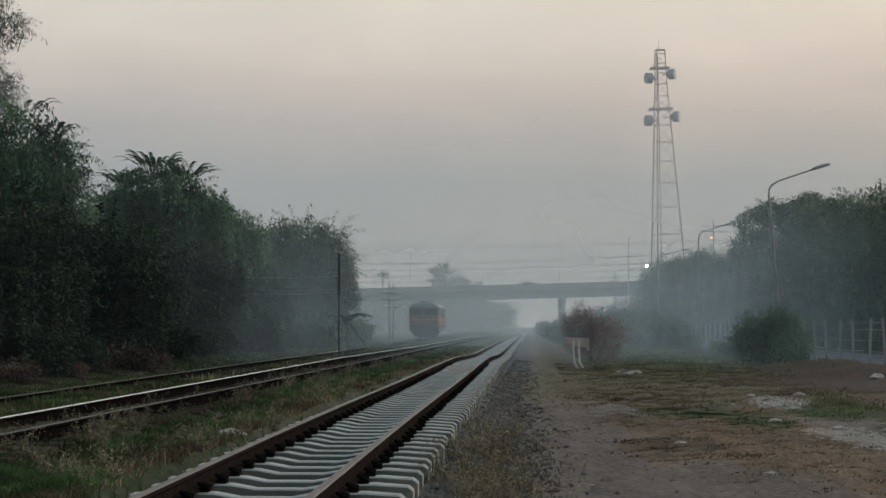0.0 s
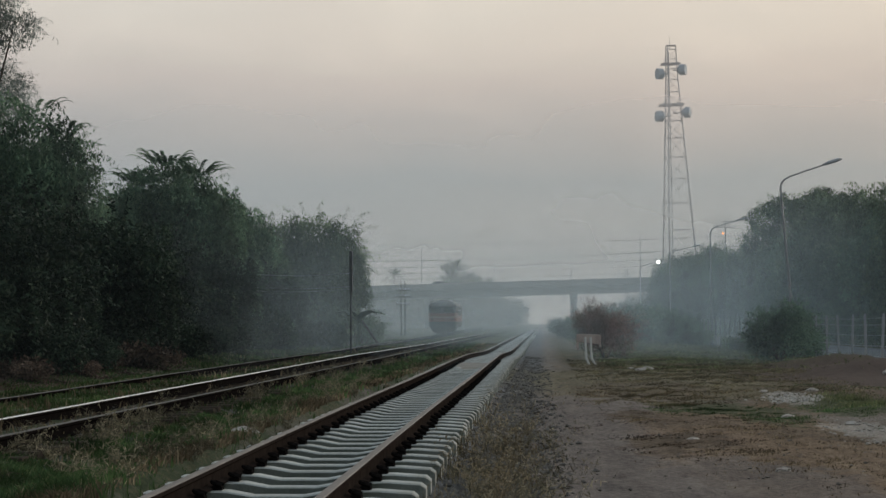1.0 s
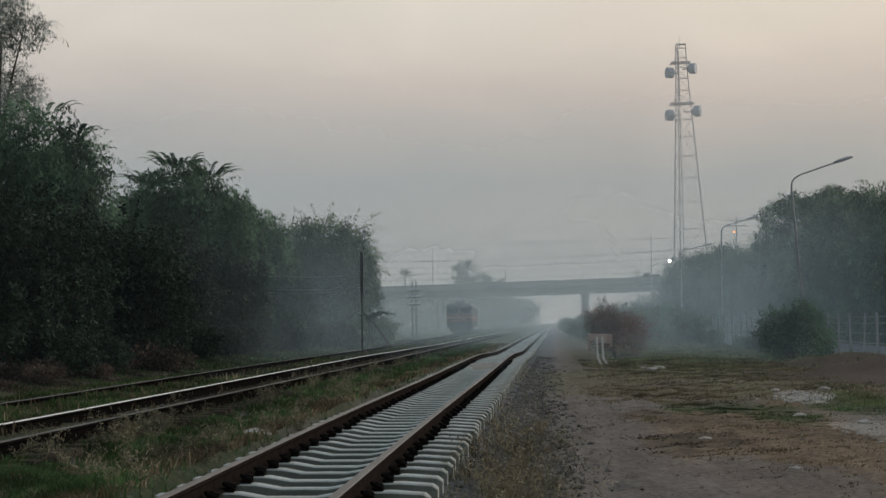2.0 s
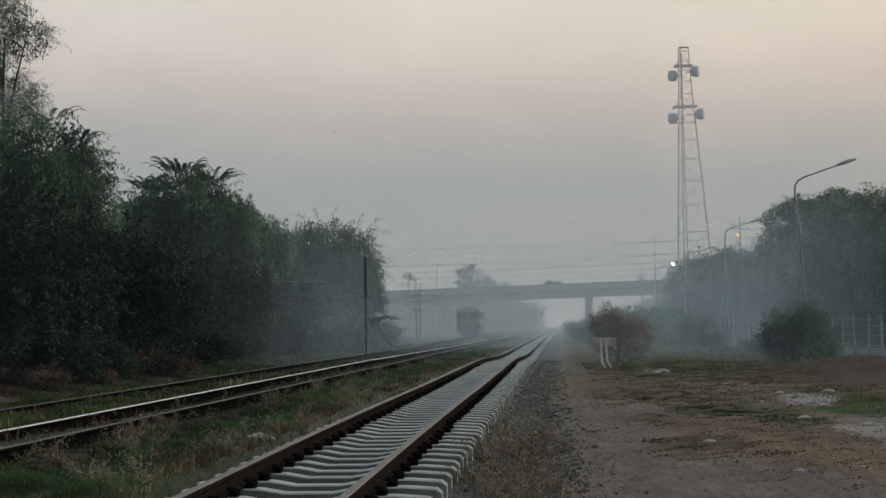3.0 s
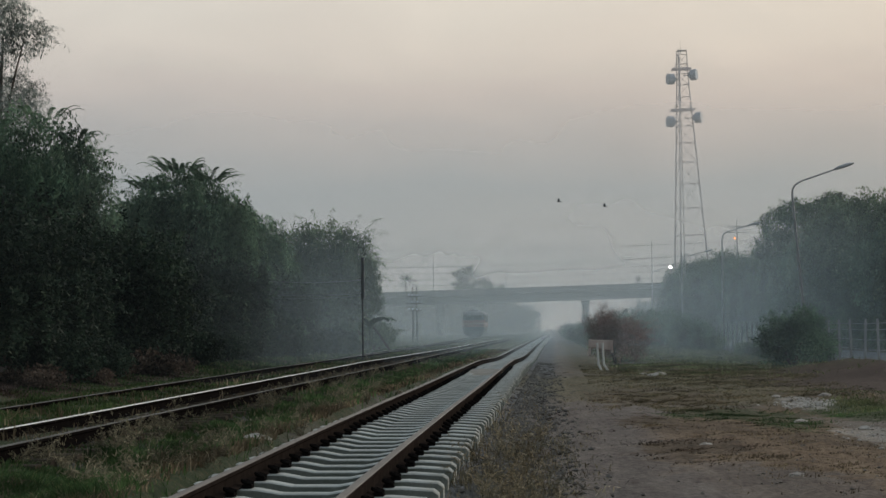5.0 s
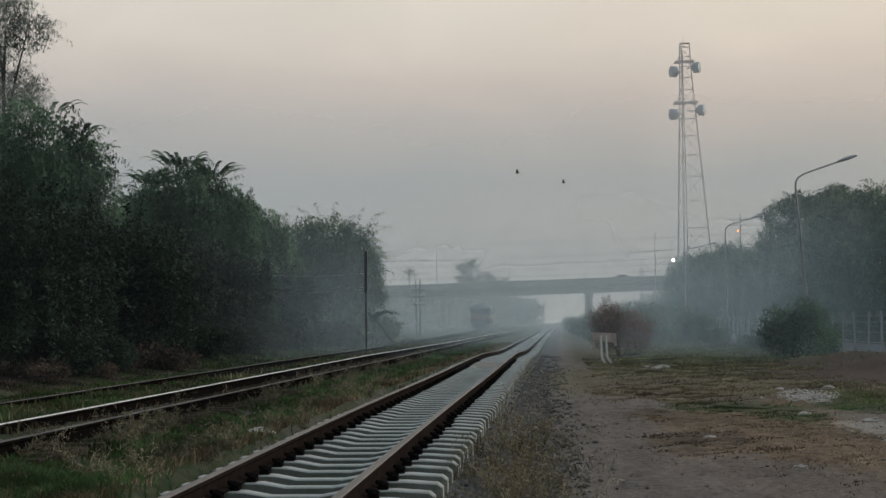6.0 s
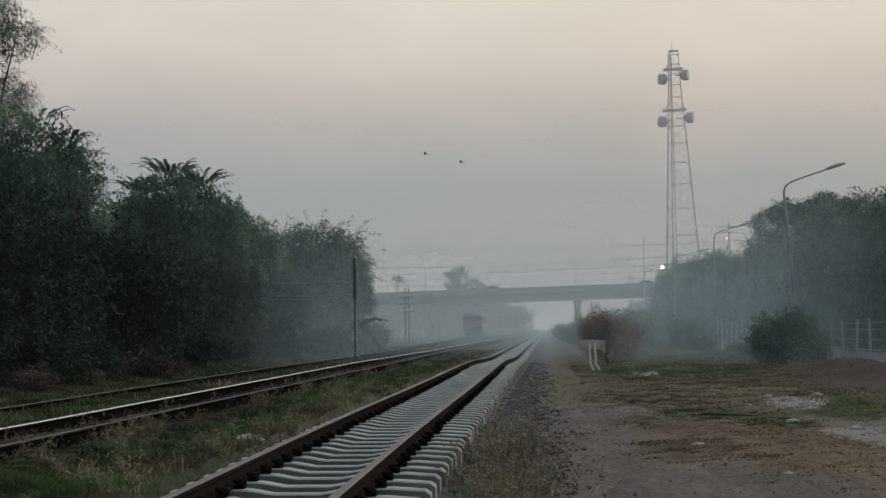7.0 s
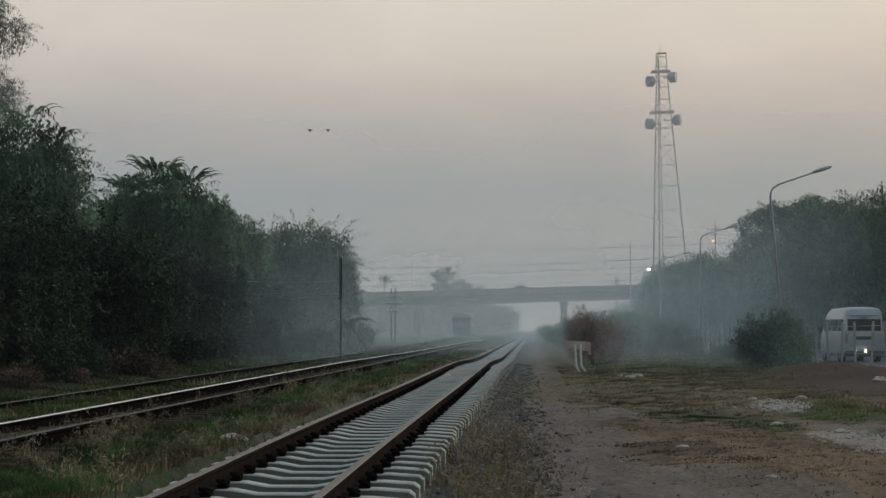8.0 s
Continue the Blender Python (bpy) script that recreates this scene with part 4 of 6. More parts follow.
def palm(label, seed, height, fronds, length, droop):
    rng = np.random.default_rng(seed)
    t = thing("palm_tree", pose(0, 0, 0), label, "palm tree")
    bm = bmesh.new()
    tube(bm, [(0.15 * math.sin(i), 0, height * i / 6) for i in range(7)], [0.26 - 0.02 * i for i in range(7)], 8)
    part("trunk", bm, M["bark"], t)
    top = np.array([0.15 * math.sin(6), 0, height])
    for k in range(fronds):
        a, up = k * 2 * math.pi / fronds + seed, (1.05, 0.2, 0.6, -0.15)[k % 4] + 0.15 * float(rng.standard_normal())
        v, f = [], []
        o = np.array([math.cos(a) * math.cos(up), math.sin(a) * math.cos(up), math.sin(up)])
        side = np.array([-math.sin(a), math.cos(a), 0])
        n = 22
        for i in range(n):
            u = i / n
            p = top + o * length * u - np.array([0, 0, 1]) * droop * length * u * u * 0.6
            l = length * 0.2 * math.sin(math.pi * (0.12 + 0.85 * u))
            for sgn in (-1, 1):
                b = len(v)
                tip = p + side * sgn * l + o * l * 0.5 - np.array([0, 0, 0.55 * l])
                v += [tuple(p), tuple(p + o * length / n * 1.1), tuple(tip)]
                f.append((b, b + 1, b + 2))
        mesh_ob("frond", v, f, M["leaf_mid"], t)
    return t


def palms():
    at(palm("small palm rising behind the bridge, hazy", 3, 13.8, 13, 3.2, 0.55), -37.8, 425)
    at(palm("broad coconut palm behind the bridge, hazy", 5, 15.2, 21, 4.3, 0.6), -21.6, 420)
    at(bush("tree", "hazy round tree behind the bridge", 41, 3.6, 3, 13.2, 4000, 0.7, M["leaf_mid"], slim=0.6), -21.0, 424)
    at(bush("tree", "hazy low tree behind the bridge", 42, 2.4, 3, 12.2, 3000, 0.7, M["leaf_mid"], slim=0.6), -15.5, 426)
    # banana plant at the wood's edge
    t = thing("banana_plant", pose(-10.9, 98, float(ground_z(-10.9, 98))), "banana plant with broad ragged leaves", "plant")
    bm = bmesh.new()
    tube(bm, [(0, 0, -0.1), (0.03, 0, 0.8), (0, 0, 1.6)], [0.12, 0.1, 0.06], 8)
    part("stem", bm, M["leaf_mid"], t)
    for k in range(7):
        a, l = k * 2.4, 2.3 + 0.2 * math.sin(k * 3)
        o, s = Vector((math.cos(a) * 0.7, math.sin(a) * 0.7, 0.9)), Vector((-math.sin(a), math.cos(a), 0))
        sec = []
        for i in range(9):
            u = i / 8
            p = Vector((0, 0, 1.5)) + o * l * u - Vector((0, 0, 1)) * l * u * u * 0.7
            w = 0.36 * math.sin(math.pi * (0.05 + 0.93 * u))
            sec.append([p + s * w + Vector((0, 0, 0.06)), p, p - s * w + Vector((0, 0, 0.06)), p - Vector((0, 0, 0.02))])
        v, f = loft(sec)
        mesh_ob("leaf", v, f, M["leaf_mid"], t)


palms()


# ---- bridge ----
def bridge():
    Y, X0, X1, SL = 380.0, -220.0, 300.0, 0.0245

    def deck(x):
        return 11.35 + SL * x
    t = thing("road_bridge", pose(0, 0, 0), "long grey concrete road bridge over the railway, hazy", "bridge", "", "structure")

    def prism(name, prof, parent, mat=M["bridge"]):
        v, f = loft([[(x, Y + a, deck(x) + b) for a, b in prof] for x in (X0, -120, -40, 0, 40, 120, X1)])
        return mesh_ob(name, v, f, mat, parent)
    prism("deck_slab", [(-5.5, -1.1), (5.5, -1.1), (5.5, -1.65), (4.2, -1.75), (-4.2, -1.75), (-5.5, -1.65)], t)
    for a in (-5.5, 5.2):
        prism("parapet", [(a, -0.2), (a + 0.3, -0.2), (a + 0.3, -1.09), (a, -1.09)], t)
    for a in (-3.9, -1.3, 1.3, 3.9):
        prism("girder", [(a - 0.35, -1.76), (a + 0.35, -1.76), (a + 0.25, -3.0), (a + 0.4, -3.4), (a - 0.4, -3.4), (a - 0.25, -3.0)], t)
    for x in [7.0 + 33.0 * k for k in range(-5, 8)]:
        p = thing("bridge_pier", pose(x, Y, 0), "", "")
        p.parent = t
        top = deck(x) - 3.41
        bm = bmesh.new()
        box(bm, (-0.9, -4.6, top - 1.0), (0.9, 4.6, top), 0.1)
        part("pier_cap", bm, M["bridge"], p)
        for s in (-2.6, 2.6):
            bm = bmesh.new()
            beam(bm, (0, s, -0.6), (0, s, top - 1.01), 0.8, 0.8, 14)
            part("column", bm, M["bridge"], p)
    # lamp posts on the parapet
    for k, x in enumerate([-45.0, -28.0, -11.1, 6.6, 22.5]):
        l = thing("bridge_lamp", pose(x, Y + 5.75, deck(x) - 1.66), "slim grey lamp post on the bridge parapet", "street lamp", "lamp posts along the bridge")
        bm = bmesh.new()
        beam(bm, (0, 0, 0), (0, 0, 11.4), 0.10, 0.06, 8)
        box(bm, (-0.2, -0.6, 0), (0.2, 0.2, 0.3))
        part("post", bm, M["galv"], l)
        bm = bmesh.new()
        beam(bm, (0, 0, 11.3), (0, -0.8, 11.55), 0.05, 0.04)
        part("arm", bm, M["galv"], l)
        bm = bmesh.new()
        box(bm, (-0.22, -1.3, 11.48), (0.22, -0.7, 11.66), 0.04)
        part("lamp_head", bm, M["galv"], l)


bridge()


# ---- radio tower ----
def radio_tower():
    X, Y, H, B, T = 21.3, 264.0, 45.45, 4.0, 0.95
    t = thing("radio_tower", pose(X, Y, 0, 0, -1.2, 0), "tall pale red and white steel lattice tower with four drum antennas", "radio tower")

    def rad(z):
        return B + (T - B) * min(1, z / 43.0)

    def leg(i, z):
        a = radians(6 + 120 * i)
        return Vector((math.cos(a) * rad(z), math.sin(a) * rad(z), z))
    for i in range(3):
        bm = bmesh.new()
        tube(bm, [leg(i, z) for z in (-0.3, 10, 20, 30, 40, H)], [0.15, 0.14, 0.125, 0.105, 0.09, 0.08], 6)
        part("leg", bm, M["tower"], t)
    z, k = 0.0, 0
    while z < H - 0.8:
        z2 = min(H, z + max(1.5, 1.5 * rad(z)))
        for i in range(3):
            j = (i + 1) % 3
            bm = bmesh.new()
            beam(bm, leg(i, z2), leg(j, z2), 0.045, n=4)
            part("strut", bm, M["tower"], t)
            bm = bmesh.new()
            a, b = (i, j) if k % 2 else (j, i)
            beam(bm, leg(a, z), leg(b, z2), 0.034, n=4)
            part("diagonal", bm, M["tower"], t)
        z, k = z2, k + 1
    bm = bmesh.new()
    for y in (-0.2, 0.2):
        beam(bm, (-0.6, y, 0), (-0.2, y * 0.8, H - 1), 0.05, n=4)
    for i in range(110):
        u = i / 110
        beam(bm, (-0.6 + 0.4 * u, -0.19, 0.4 * i + 0.3), (-0.6 + 0.4 * u, 0.19, 0.4 * i + 0.3), 0.02, n=4)
    part("ladder", bm, M["galv"], t)
    for z, w in ((42.45, 1.5), (35.95, 1.85)):
        bm = bmesh.new()
        for k in range(9):   # open grating
            q = -w + 2 * w * k / 8
            box(bm, (-w, q - 0.03, z), (w, q + 0.03, z + 0.05))
        for q in (-w, 0, w):
            box(bm, (q - 0.04, -w, z - 0.06), (q + 0.04, w, z - 0.002))
        pf = part("platform", bm, M["tower"], t)
        for sx, sy in ((-1, -1), (1, -1), (1, 1), (-1, 1)):
            bm = bmesh.new()
            beam(bm, (sx * w * 0.6, sy * w * 0.6, z + 0.05), (sx * w * 0.6, sy * w * 0.6, z + 0.9), 0.03, n=4)
            part("rail_post", bm, M["tower"], pf)
    # drum antennas, seen from the side: shrouded dishes facing outwards
    for x, z in ((-1.75, 40.9), (1.95, 41.45), (-2.0, 34.15), (2.45, 34.65)):
        s = 1 if x > 0 else -1
        d = bmesh.new()
        beam(d, (x - 0.45 * s, -0.3, z), (x + 0.42 * s, -0.6, z), 0.86, 0.86, 24)
        beam(d, (x - 0.8 * s, -0.18, z), (x - 0.45 * s, -0.3, z), 0.35, 0.86, 24)
        o = part("drum_antenna", d, M["dish"], t)
        bm = bmesh.new()
        beam(bm, (x - 0.8 * s, -0.2, z), (0.35 * s, 0, z), 0.08)
        part("bracket", bm, M["galv"], o)
    bm = bmesh.new()
    beam(bm, (0, 0, H - 0.5), (0, 0, H + 1.6), 0.05, 0.02)
    part("lightning_rod", bm, M["galv"], t)
    bm = bmesh.new()
    box(bm, (-0.6, -0.6, H - 0.08), (0.95, 0.6, H))
    part("cap", bm, M["tower"], t)


radio_tower()


# ---- street lamps, poles, wires ----
def street_lamps():
    for x, y, h, reach, lit, tip in [(11.52, 77, 8.7, 2.75, 0, -4.5), (12.1, 121, 9.0, 2.6, 0, 0), (12.3, 162, 9.0, 2.9, 0, 0), (11.75, 202, 9.0, 2.6, 1, 0)]:
        z0 = float(ground_z(x, y))
        label = "curved-arm street lamp with lit white head" if lit else "unlit grey street lamp with long curved arm"
        t = thing("street_lamp", pose(x, y, z0, 0, tip, 0), label, "street lamp", "street lamps along the road")
        bm = bmesh.new()
        tube(bm, [(0, 0, -0.2), (0, 0, 3), (0, 0, h - 1.1)], [0.085, 0.07, 0.05], 8)
        part("post", bm, M["galv"], t)
        bm = bmesh.new()
        tube(bm, [(0, 0, h - 1.12), (0.03, 0, h - 0.85), (0.16, 0, h - 0.66), (0.45, 0, h - 0.5), (reach - 0.7, 0, h - 0.1)], [0.048, 0.044, 0.04, 0.036, 0.032], 8)
        part("arm", bm, M["galv"], t)
        bm = bmesh.new()
        v, f = loft([[(reach - 0.75 + u, a * w, h - 0.11 + u * 0.22 + b * w) for a, b in ((-1, -0.3), (1, -0.3), (0.8, 0.35), (0, 0.6), (-0.8, 0.35))] for u, w in ((0, 0.08), (0.2, 0.17), (0.65, 0.19), (0.9, 0.10))])
        hd = mesh_ob("lamp_head", v, f, M["galv"], t, "", True)
        if lit:
            bm = bmesh.new()
            bmesh.ops.create_uvsphere(bm, u_segments=14, v_segments=8, radius=0.16, matrix=Matrix.Translation((reach - 0.4, -0.12, h - 0.1)) @ Matrix.Diagonal((1, 1, 0.95, 1)))
            part("bulb", bm, M["lamp_white"], hd, "lit white bulb", True)
    # orange lamp on a far pole
    t = thing("utility_pole", pose(25.6, 235, 0), "wooden power pole with crossarms and orange lamp", "utility pole")
    bm = bmesh.new()
    beam(bm, (0, 0, -0.3), (0, 0, 16.6), 0.11, 0.06, 8)
    part("post", bm, M["galv"], t)
    for z in (15.6, 14.8):
        bm = bmesh.new()
        box(bm, (-1.6, -0.05, z), (1.6, 0.05, z + 0.09), 0.01)
        part("crossarm", bm, M["galv"], t)
    bm = bmesh.new()
    bmesh.ops.create_uvsphere(bm, u_segments=10, v_segments=8, radius=0.15, matrix=Matrix.Translation((-0.35, -0.3, 14.0)))
    part("bulb", bm, M["lamp_orange"], t, "lit orange bulb", True)


def utility_poles():
    def hpole(x, y, h, label, r=0.15):
        t = thing("utility_pole", pose(x, y, float(ground_z(x, y))), label, "utility pole")
        for s in (-0.24, 0.24):
            bm = bmesh.new()
            beam(bm, (s, 0, -0.3), (s, 0, h), r, r * 0.72, 8)
            part("post", bm, M["timber"], t)
        for z, w in ((h - 1.2, 0.9), (h - 2.0, 1.0), (h - 2.9, 0.8)):
            bm = bmesh.new()
            box(bm, (-w, -0.2, z), (w, -0.08, z + 0.14), 0.01)
            arm = part("crossarm", bm, M["timber"], t)
            for q in (-0.8, -0.3, 0.3, 0.8):
                bm = bmesh.new()
                beam(bm, (q * w, -0.14, z + 0.14), (q * w, -0.14, z + 0.34), 0.07, 0.04, 6)
                part("insulator", bm, M["dish"], arm)
    hpole(-16.8, 200, 6.6, "twin-post power pole with crossarms in smoke", 0.10)
    hpole(23.1, 110, 10.9, "power pole top rising above roadside trees", 0.08)
    hpole(21.0, 420, 15.0, "hazy power pole beyond the bridge")
    # overhead wires
    for k, (xa, za, xb, zb, y, sag, r) in enumerate([(-60, 16.8, 60, 18.5, 302, 1.5, 0.03), (-60, 13.4, 60, 17.3, 302, 1.9, 0.045), (-60, 12.3, 60, 15.6, 302, 1.8, 0.03),
                                                   (-60, 11.0, 60, 14.4, 302, 1.6, 0.03), (-60, 9.8, 60, 12.8, 302, 1.3, 0.03)]):
        bm = bmesh.new()
        tube(bm, [(xa + (xb - xa) * u, y, za + (zb - za) * u - 4 * sag * u * (1 - u)) for u in [i / 24 for i in range(25)]], [r] * 25, 4)
        tagged(part("overhead_wire", bm, M["wire"], None), "thin dark overhead wire against hazy sky", "wire", "overhead wires")
    for x, zs in ((-60, (16.8, 13.4, 12.3, 11.0, 9.8)), (60, (18.5, 17.3, 15.6, 14.4, 12.8))):
        t = thing("utility_pole", pose(x, 302, 0), "tall power pole carrying the overhead wires", "utility pole")
        bm = bmesh.new()
        beam(bm, (0, 0.25, -0.3), (0, 0.25, zs[0] + 0.5), 0.2, 0.13, 8)
        part("post", bm, M["timber"], t)
        for z in zs:
            bm = bmesh.new()
            box(bm, (-0.7, -0.06, z - 0.06), (0.7, 0.14, z + 0.06), 0.01)
            part("crossarm", bm, M["timber"], t)
    for xa, za, xb, zb, sag in ((-17.0, 3.75, -7.86, 3.05, 0.28), (-17.0, 3.6, -7.86, 2.95, 0.30), (-17.0, 4.5, -7.86, 3.6, 0.35)):
        bm = bmesh.new()
        tube(bm, [(xa + (xb - xa) * u, 76 - 8 * u, za + (zb - za) * u - 4 * sag * u * (1 - u)) for u in [i / 16 for i in range(17)]], [0.010] * 17, 4)
        tagged(part("telegraph_wire", bm, M["galv"], None), "pale slack wire before the dark wood", "wire", "telegraph wires")
    # slim black post with a narrow signal board, and its strut
    t = thing("signal_post", pose(-7.86, 68, float(ground_z(-7.86, 68))), "slim black post with narrow dark signal board", "signal post")
    bm = bmesh.new()
    beam(bm, (0, 0, -0.2), (0, 0, 4.2), 0.035, 0.03, 8)
    part("post", bm, M["black"], t)
    bm = bmesh.new()
    box(bm, (-0.06, -0.05, 2.55), (0.07, 0.12, 4.25), 0.01)
    part("signal_board", bm, M["black"], t)
    t = thing("signal_post", pose(-4.2, 430, 0), "distant slim signal post beyond the bridge", "signal post")
    bm = bmesh.new()
    beam(bm, (0, 0, -0.2), (0, 0, 5.0), 0.12, 0.10, 8)
    part("post", bm, M["timber"], t)
    bm = bmesh.new()
    box(bm, (-0.3, -0.2, 3.4), (0.3, 0.1, 5.2), 0.05)
    part("signal_board", bm, M["board"], t)
    t = thing("leaning_post", pose(-11.6, 100, float(ground_z(-11.6, 100))), "dark leaning strut of an old pole", "post")
    bm = bmesh.new()
    beam(bm, (1.95, 0, -0.1), (0.1, 0, 2.6), 0.06, 0.05, 8)
    part("strut", bm, M["timber"], t)


street_lamps()
utility_poles()


# ---- fence ----
def fence():
    t = thing("fence", pose(0, 0, 0), "row of pale concrete fence posts with wires", "fence")
    pm = bmesh.new()
    box(pm, (-0.04, -0.04, -0.3), (0.04, 0.04, 1.72), 0.012)
    box(pm, (-0.032, -0.032, 1.70), (0.032, 0.032, 1.78), 0.015)
    first = part("post", pm, M["post"], t)
    rng = np.random.default_rng(9)
    ys = [44.7 + 2.6 * k for k in range(30)]
    for k, y in enumerate(ys):
        p = first if k == 0 else new("post", first.data)
        p.parent = t
        p.matrix_basis = pose(11.0, y, 0.0, float(rng.normal(0, 0.8)), float(rng.normal(0, 1.2)), float(rng.normal(0, 4)))
    for z in (0.35, 0.7, 1.05, 1.4, 1.62):
        bm = bmesh.new()
        tube(bm, [(11.0, y, z + 0.015 * math.sin(y * 3)) for y in ys], [0.006] * len(ys), 4)
        part("wire", bm, M["galv"], t)


fence()


# ---- broken board on two posts ----
def broken_stand():
    t = thing("barrier_stand", pose(1.62, 59, float(ground_z(1.62, 59)), 0, 0, 8), "weathered board on two bent white posts", "barrier")
    bm = bmesh.new()
    box(bm, (-0.45, -0.04, 0.78), (0.42, 0.04, 1.10), 0.015)
    for v in bm.verts:
        if v.co.x > 0:
            v.co.z -= 0.10 * v.co.x
        if v.co.z < 0.9 and abs(v.co.x) < 0.46:
            v.co.z += 0.06 * math.sin(v.co.x * 9)
    part("board", bm, M["board"], t)
    bm = bmesh.new()
    box(bm, (-0.46, -0.02, 0.55), (-0.36, 0.03, 0.80), 0.01)
    part("splinter", bm, M["board"], t)
    bm = bmesh.new()
    box(bm, (0.34, -0.02, 0.62), (0.43, 0.03, 0.76), 0.01)
    part("splinter", bm, M["board"], t)
    for x, k in ((-0.13, 0.10), (0.06, 0.14)):
        bm = bmesh.new()
        tube(bm, [(x - 0.02, -0.05, 0.98), (x, -0.05, 0.5), (x + 0.02, -0.06, 0.22), (x + k + 0.05, -0.08, -0.06)], [0.045, 0.045, 0.045, 0.045], 6)
        part("post", bm, M["white"], t)


broken_stand()


# ---- locomotive ----
def locomotive():
    t = thing("locomotive", pose(-9.96, 155, 0.42), "diesel locomotive in faded orange-red with cream stripe and grey roof", "locomotive")
    W, L = 1.40, 14.0

    # body bands, each a shell with rounded ends
    def shell(name, z0, z1, mat, w=W, ends=0.0, lab=""):
        sec = []
        for z in (z0, z1):
            ring = []
            for sx, sy in ((-1, -1), (1, -1), (1, 1), (-1, 1)):
                for k in range(4):
                    a = (math.atan2(sy, sx) - math.pi / 4) + k * math.pi / 6
                    r = 0.28
                    ring.append((sx * (w - r) + r * math.cos(a), L / 2 + sy * (L / 2 - r) + r * math.sin(a), z))
            sec.append(ring)
        v, f = loft(sec)
        return mesh_ob(name, v, f, mat, t, lab)
    shell("underframe", 0.70, 1.295, M["loco_dark"], W - 0.03, lab="sooty dark underframe")
    shell("lower_body", 1.30, 1.70, M["loco_red"])
    shell("stripe", 1.705, 1.785, M["loco_cream"], W + 0.004, lab="faded cream stripe")
    shell("upper_body", 1.79, 2.15, M["loco_red"])
    shell("window_band", 2.155, 2.80, M["loco_dark"], W - 0.006, lab="dark band round the cab windows")
    sec = []
    for y, k in ((0.02, 0.80), (0.25, 0.95), (0.8, 1.0), (L - 0.8, 1.0), (L - 0.25, 0.95), (L - 0.02, 0.80)):
        ring = []
        for i in range(13):
            a = math.pi * i / 12
            ring.append((math.cos(a) * W * (0.9 + 0.1 * k), y, 2.805 + math.sin(a) ** 0.8 * 0.56 * k))
        sec.append(ring)
    v, f = loft(sec)
    mesh_ob("roof", v, f, M["loco_roof"], t, "curved grey roof", True)
    for y in (3.2, 6.0, 9.0):
        bm = bmesh.new()
        box(bm, (-0.5, y, 3.30), (0.5, y + 1.3, 3.52), 0.06)
        part("roof_vent", bm, M["loco_roof"], t)
    bm = bmesh.new()
    box(bm, (-0.35, 0.4, 3.28), (0.35, 0.8, 3.5), 0.05)
    hl = part("headlight_housing", bm, M["loco_roof"], t)
    for s in (-0.16, 0.16):
        bm = bmesh.new()
        beam(bm, (s, 0.36, 3.39), (s, 0.42, 3.39), 0.1, 0.1, 14)
        part("headlight", bm, M["glass"], hl)
    for s in (-1, 1):
        bm = bmesh.new()
        box(bm, (0.12 if s > 0 else -1.1, -0.02, 2.25), (1.1 if s > 0 else -0.12, 0.03, 2.72), 0.02)
        w = part("cab_window", bm, M["glass"], t)
        bm = bmesh.new()
        x0, x1 = (0.10, 1.12) if s > 0 else (-1.12, -0.10)
        for lo, hi in (((x0, -0.03, 2.20), (x1, 0.0, 2.245)), ((x0, -0.03, 2.725), (x1, 0.0, 2.765))):
            box(bm, lo, hi)
        part("window_frame", bm, M["loco_dark"], w)
        for y in (0.7, 2.2):
            bm = bmesh.new()
            box(bm, (s * W - 0.02, y, 2.2), (s * W + 0.02, y + 0.75, 2.72), 0.015)
            part("side_window", bm, M["glass"], t)
        bm = bmesh.new()
        box(bm, (s * W - 0.015, 1.55, 1.16), (s * W + 0.015, 2.12, 2.75), 0.01)
        part("cab_door", bm, M["loco_cream"], t, "pale cab side door")
        for k in range(5):
            bm = bmesh.new()
            box(bm, (s * W - 0.015, 3.6 + 1.7 * k, 1.9), (s * W + 0.02, 4.9 + 1.7 * k, 2.7), 0.01)
            part("grille", bm, M["loco_dark"], t)
        bm = bmesh.new()
        beam(bm, (s * 0.95, -0.32, 1.0), (s * 0.95, 0.02, 1.0), 0.09, 0.12, 12)
        beam(bm, (s * 0.95, -0.36, 1.0), (s * 0.95, -0.32, 1.0), 0.22, 0.22, 14)
        part("buffer", bm, M["loco_dark"], t)
        bm = bmesh.new()
        beam(bm, (s * 1.0, -0.03, 1.52), (s * 1.0, 0.02, 1.52), 0.11, 0.11, 14)
        part("marker_light", bm, M["glass"], t)
        bm = bmesh.new()
        tube(bm, [(s * 1.3, -0.06, 1.3), (s * 1.3, -0.09, 1.8), (s * 1.3, -0.06, 2.35)], [0.018] * 3, 6)
        part("handrail", bm, M["loco_cream"], t)
    bm = bmesh.new()
    box(bm, (-1.25, 0.02, 0.72), (1.25, 0.3, 1.2), 0.04)
    part("buffer_beam", bm, M["loco_dark"], t)
    v, f = loft([[(-1.2, 0.05, 0.74), (1.2, 0.05, 0.74), (1.2, 0.45, 0.74), (-1.2, 0.45, 0.74)], [(-0.9, -0.1, 0.16), (0.9, -0.1, 0.16), (0.9, 0.3, 0.16), (-0.9, 0.3, 0.16)]])
    mesh_ob("pilot", v, f, M["loco_dark"], t)
    bm = bmesh.new()
    box(bm, (-0.12, -0.42, 0.75), (0.12, 0.05, 1.0), 0.03)
    part("coupler", bm, M["loco_dark"], t)
    bm = bmesh.new()
    box(bm, (-1.1, 5.2, 0.35), (1.1, 8.8, 0.95), 0.08)
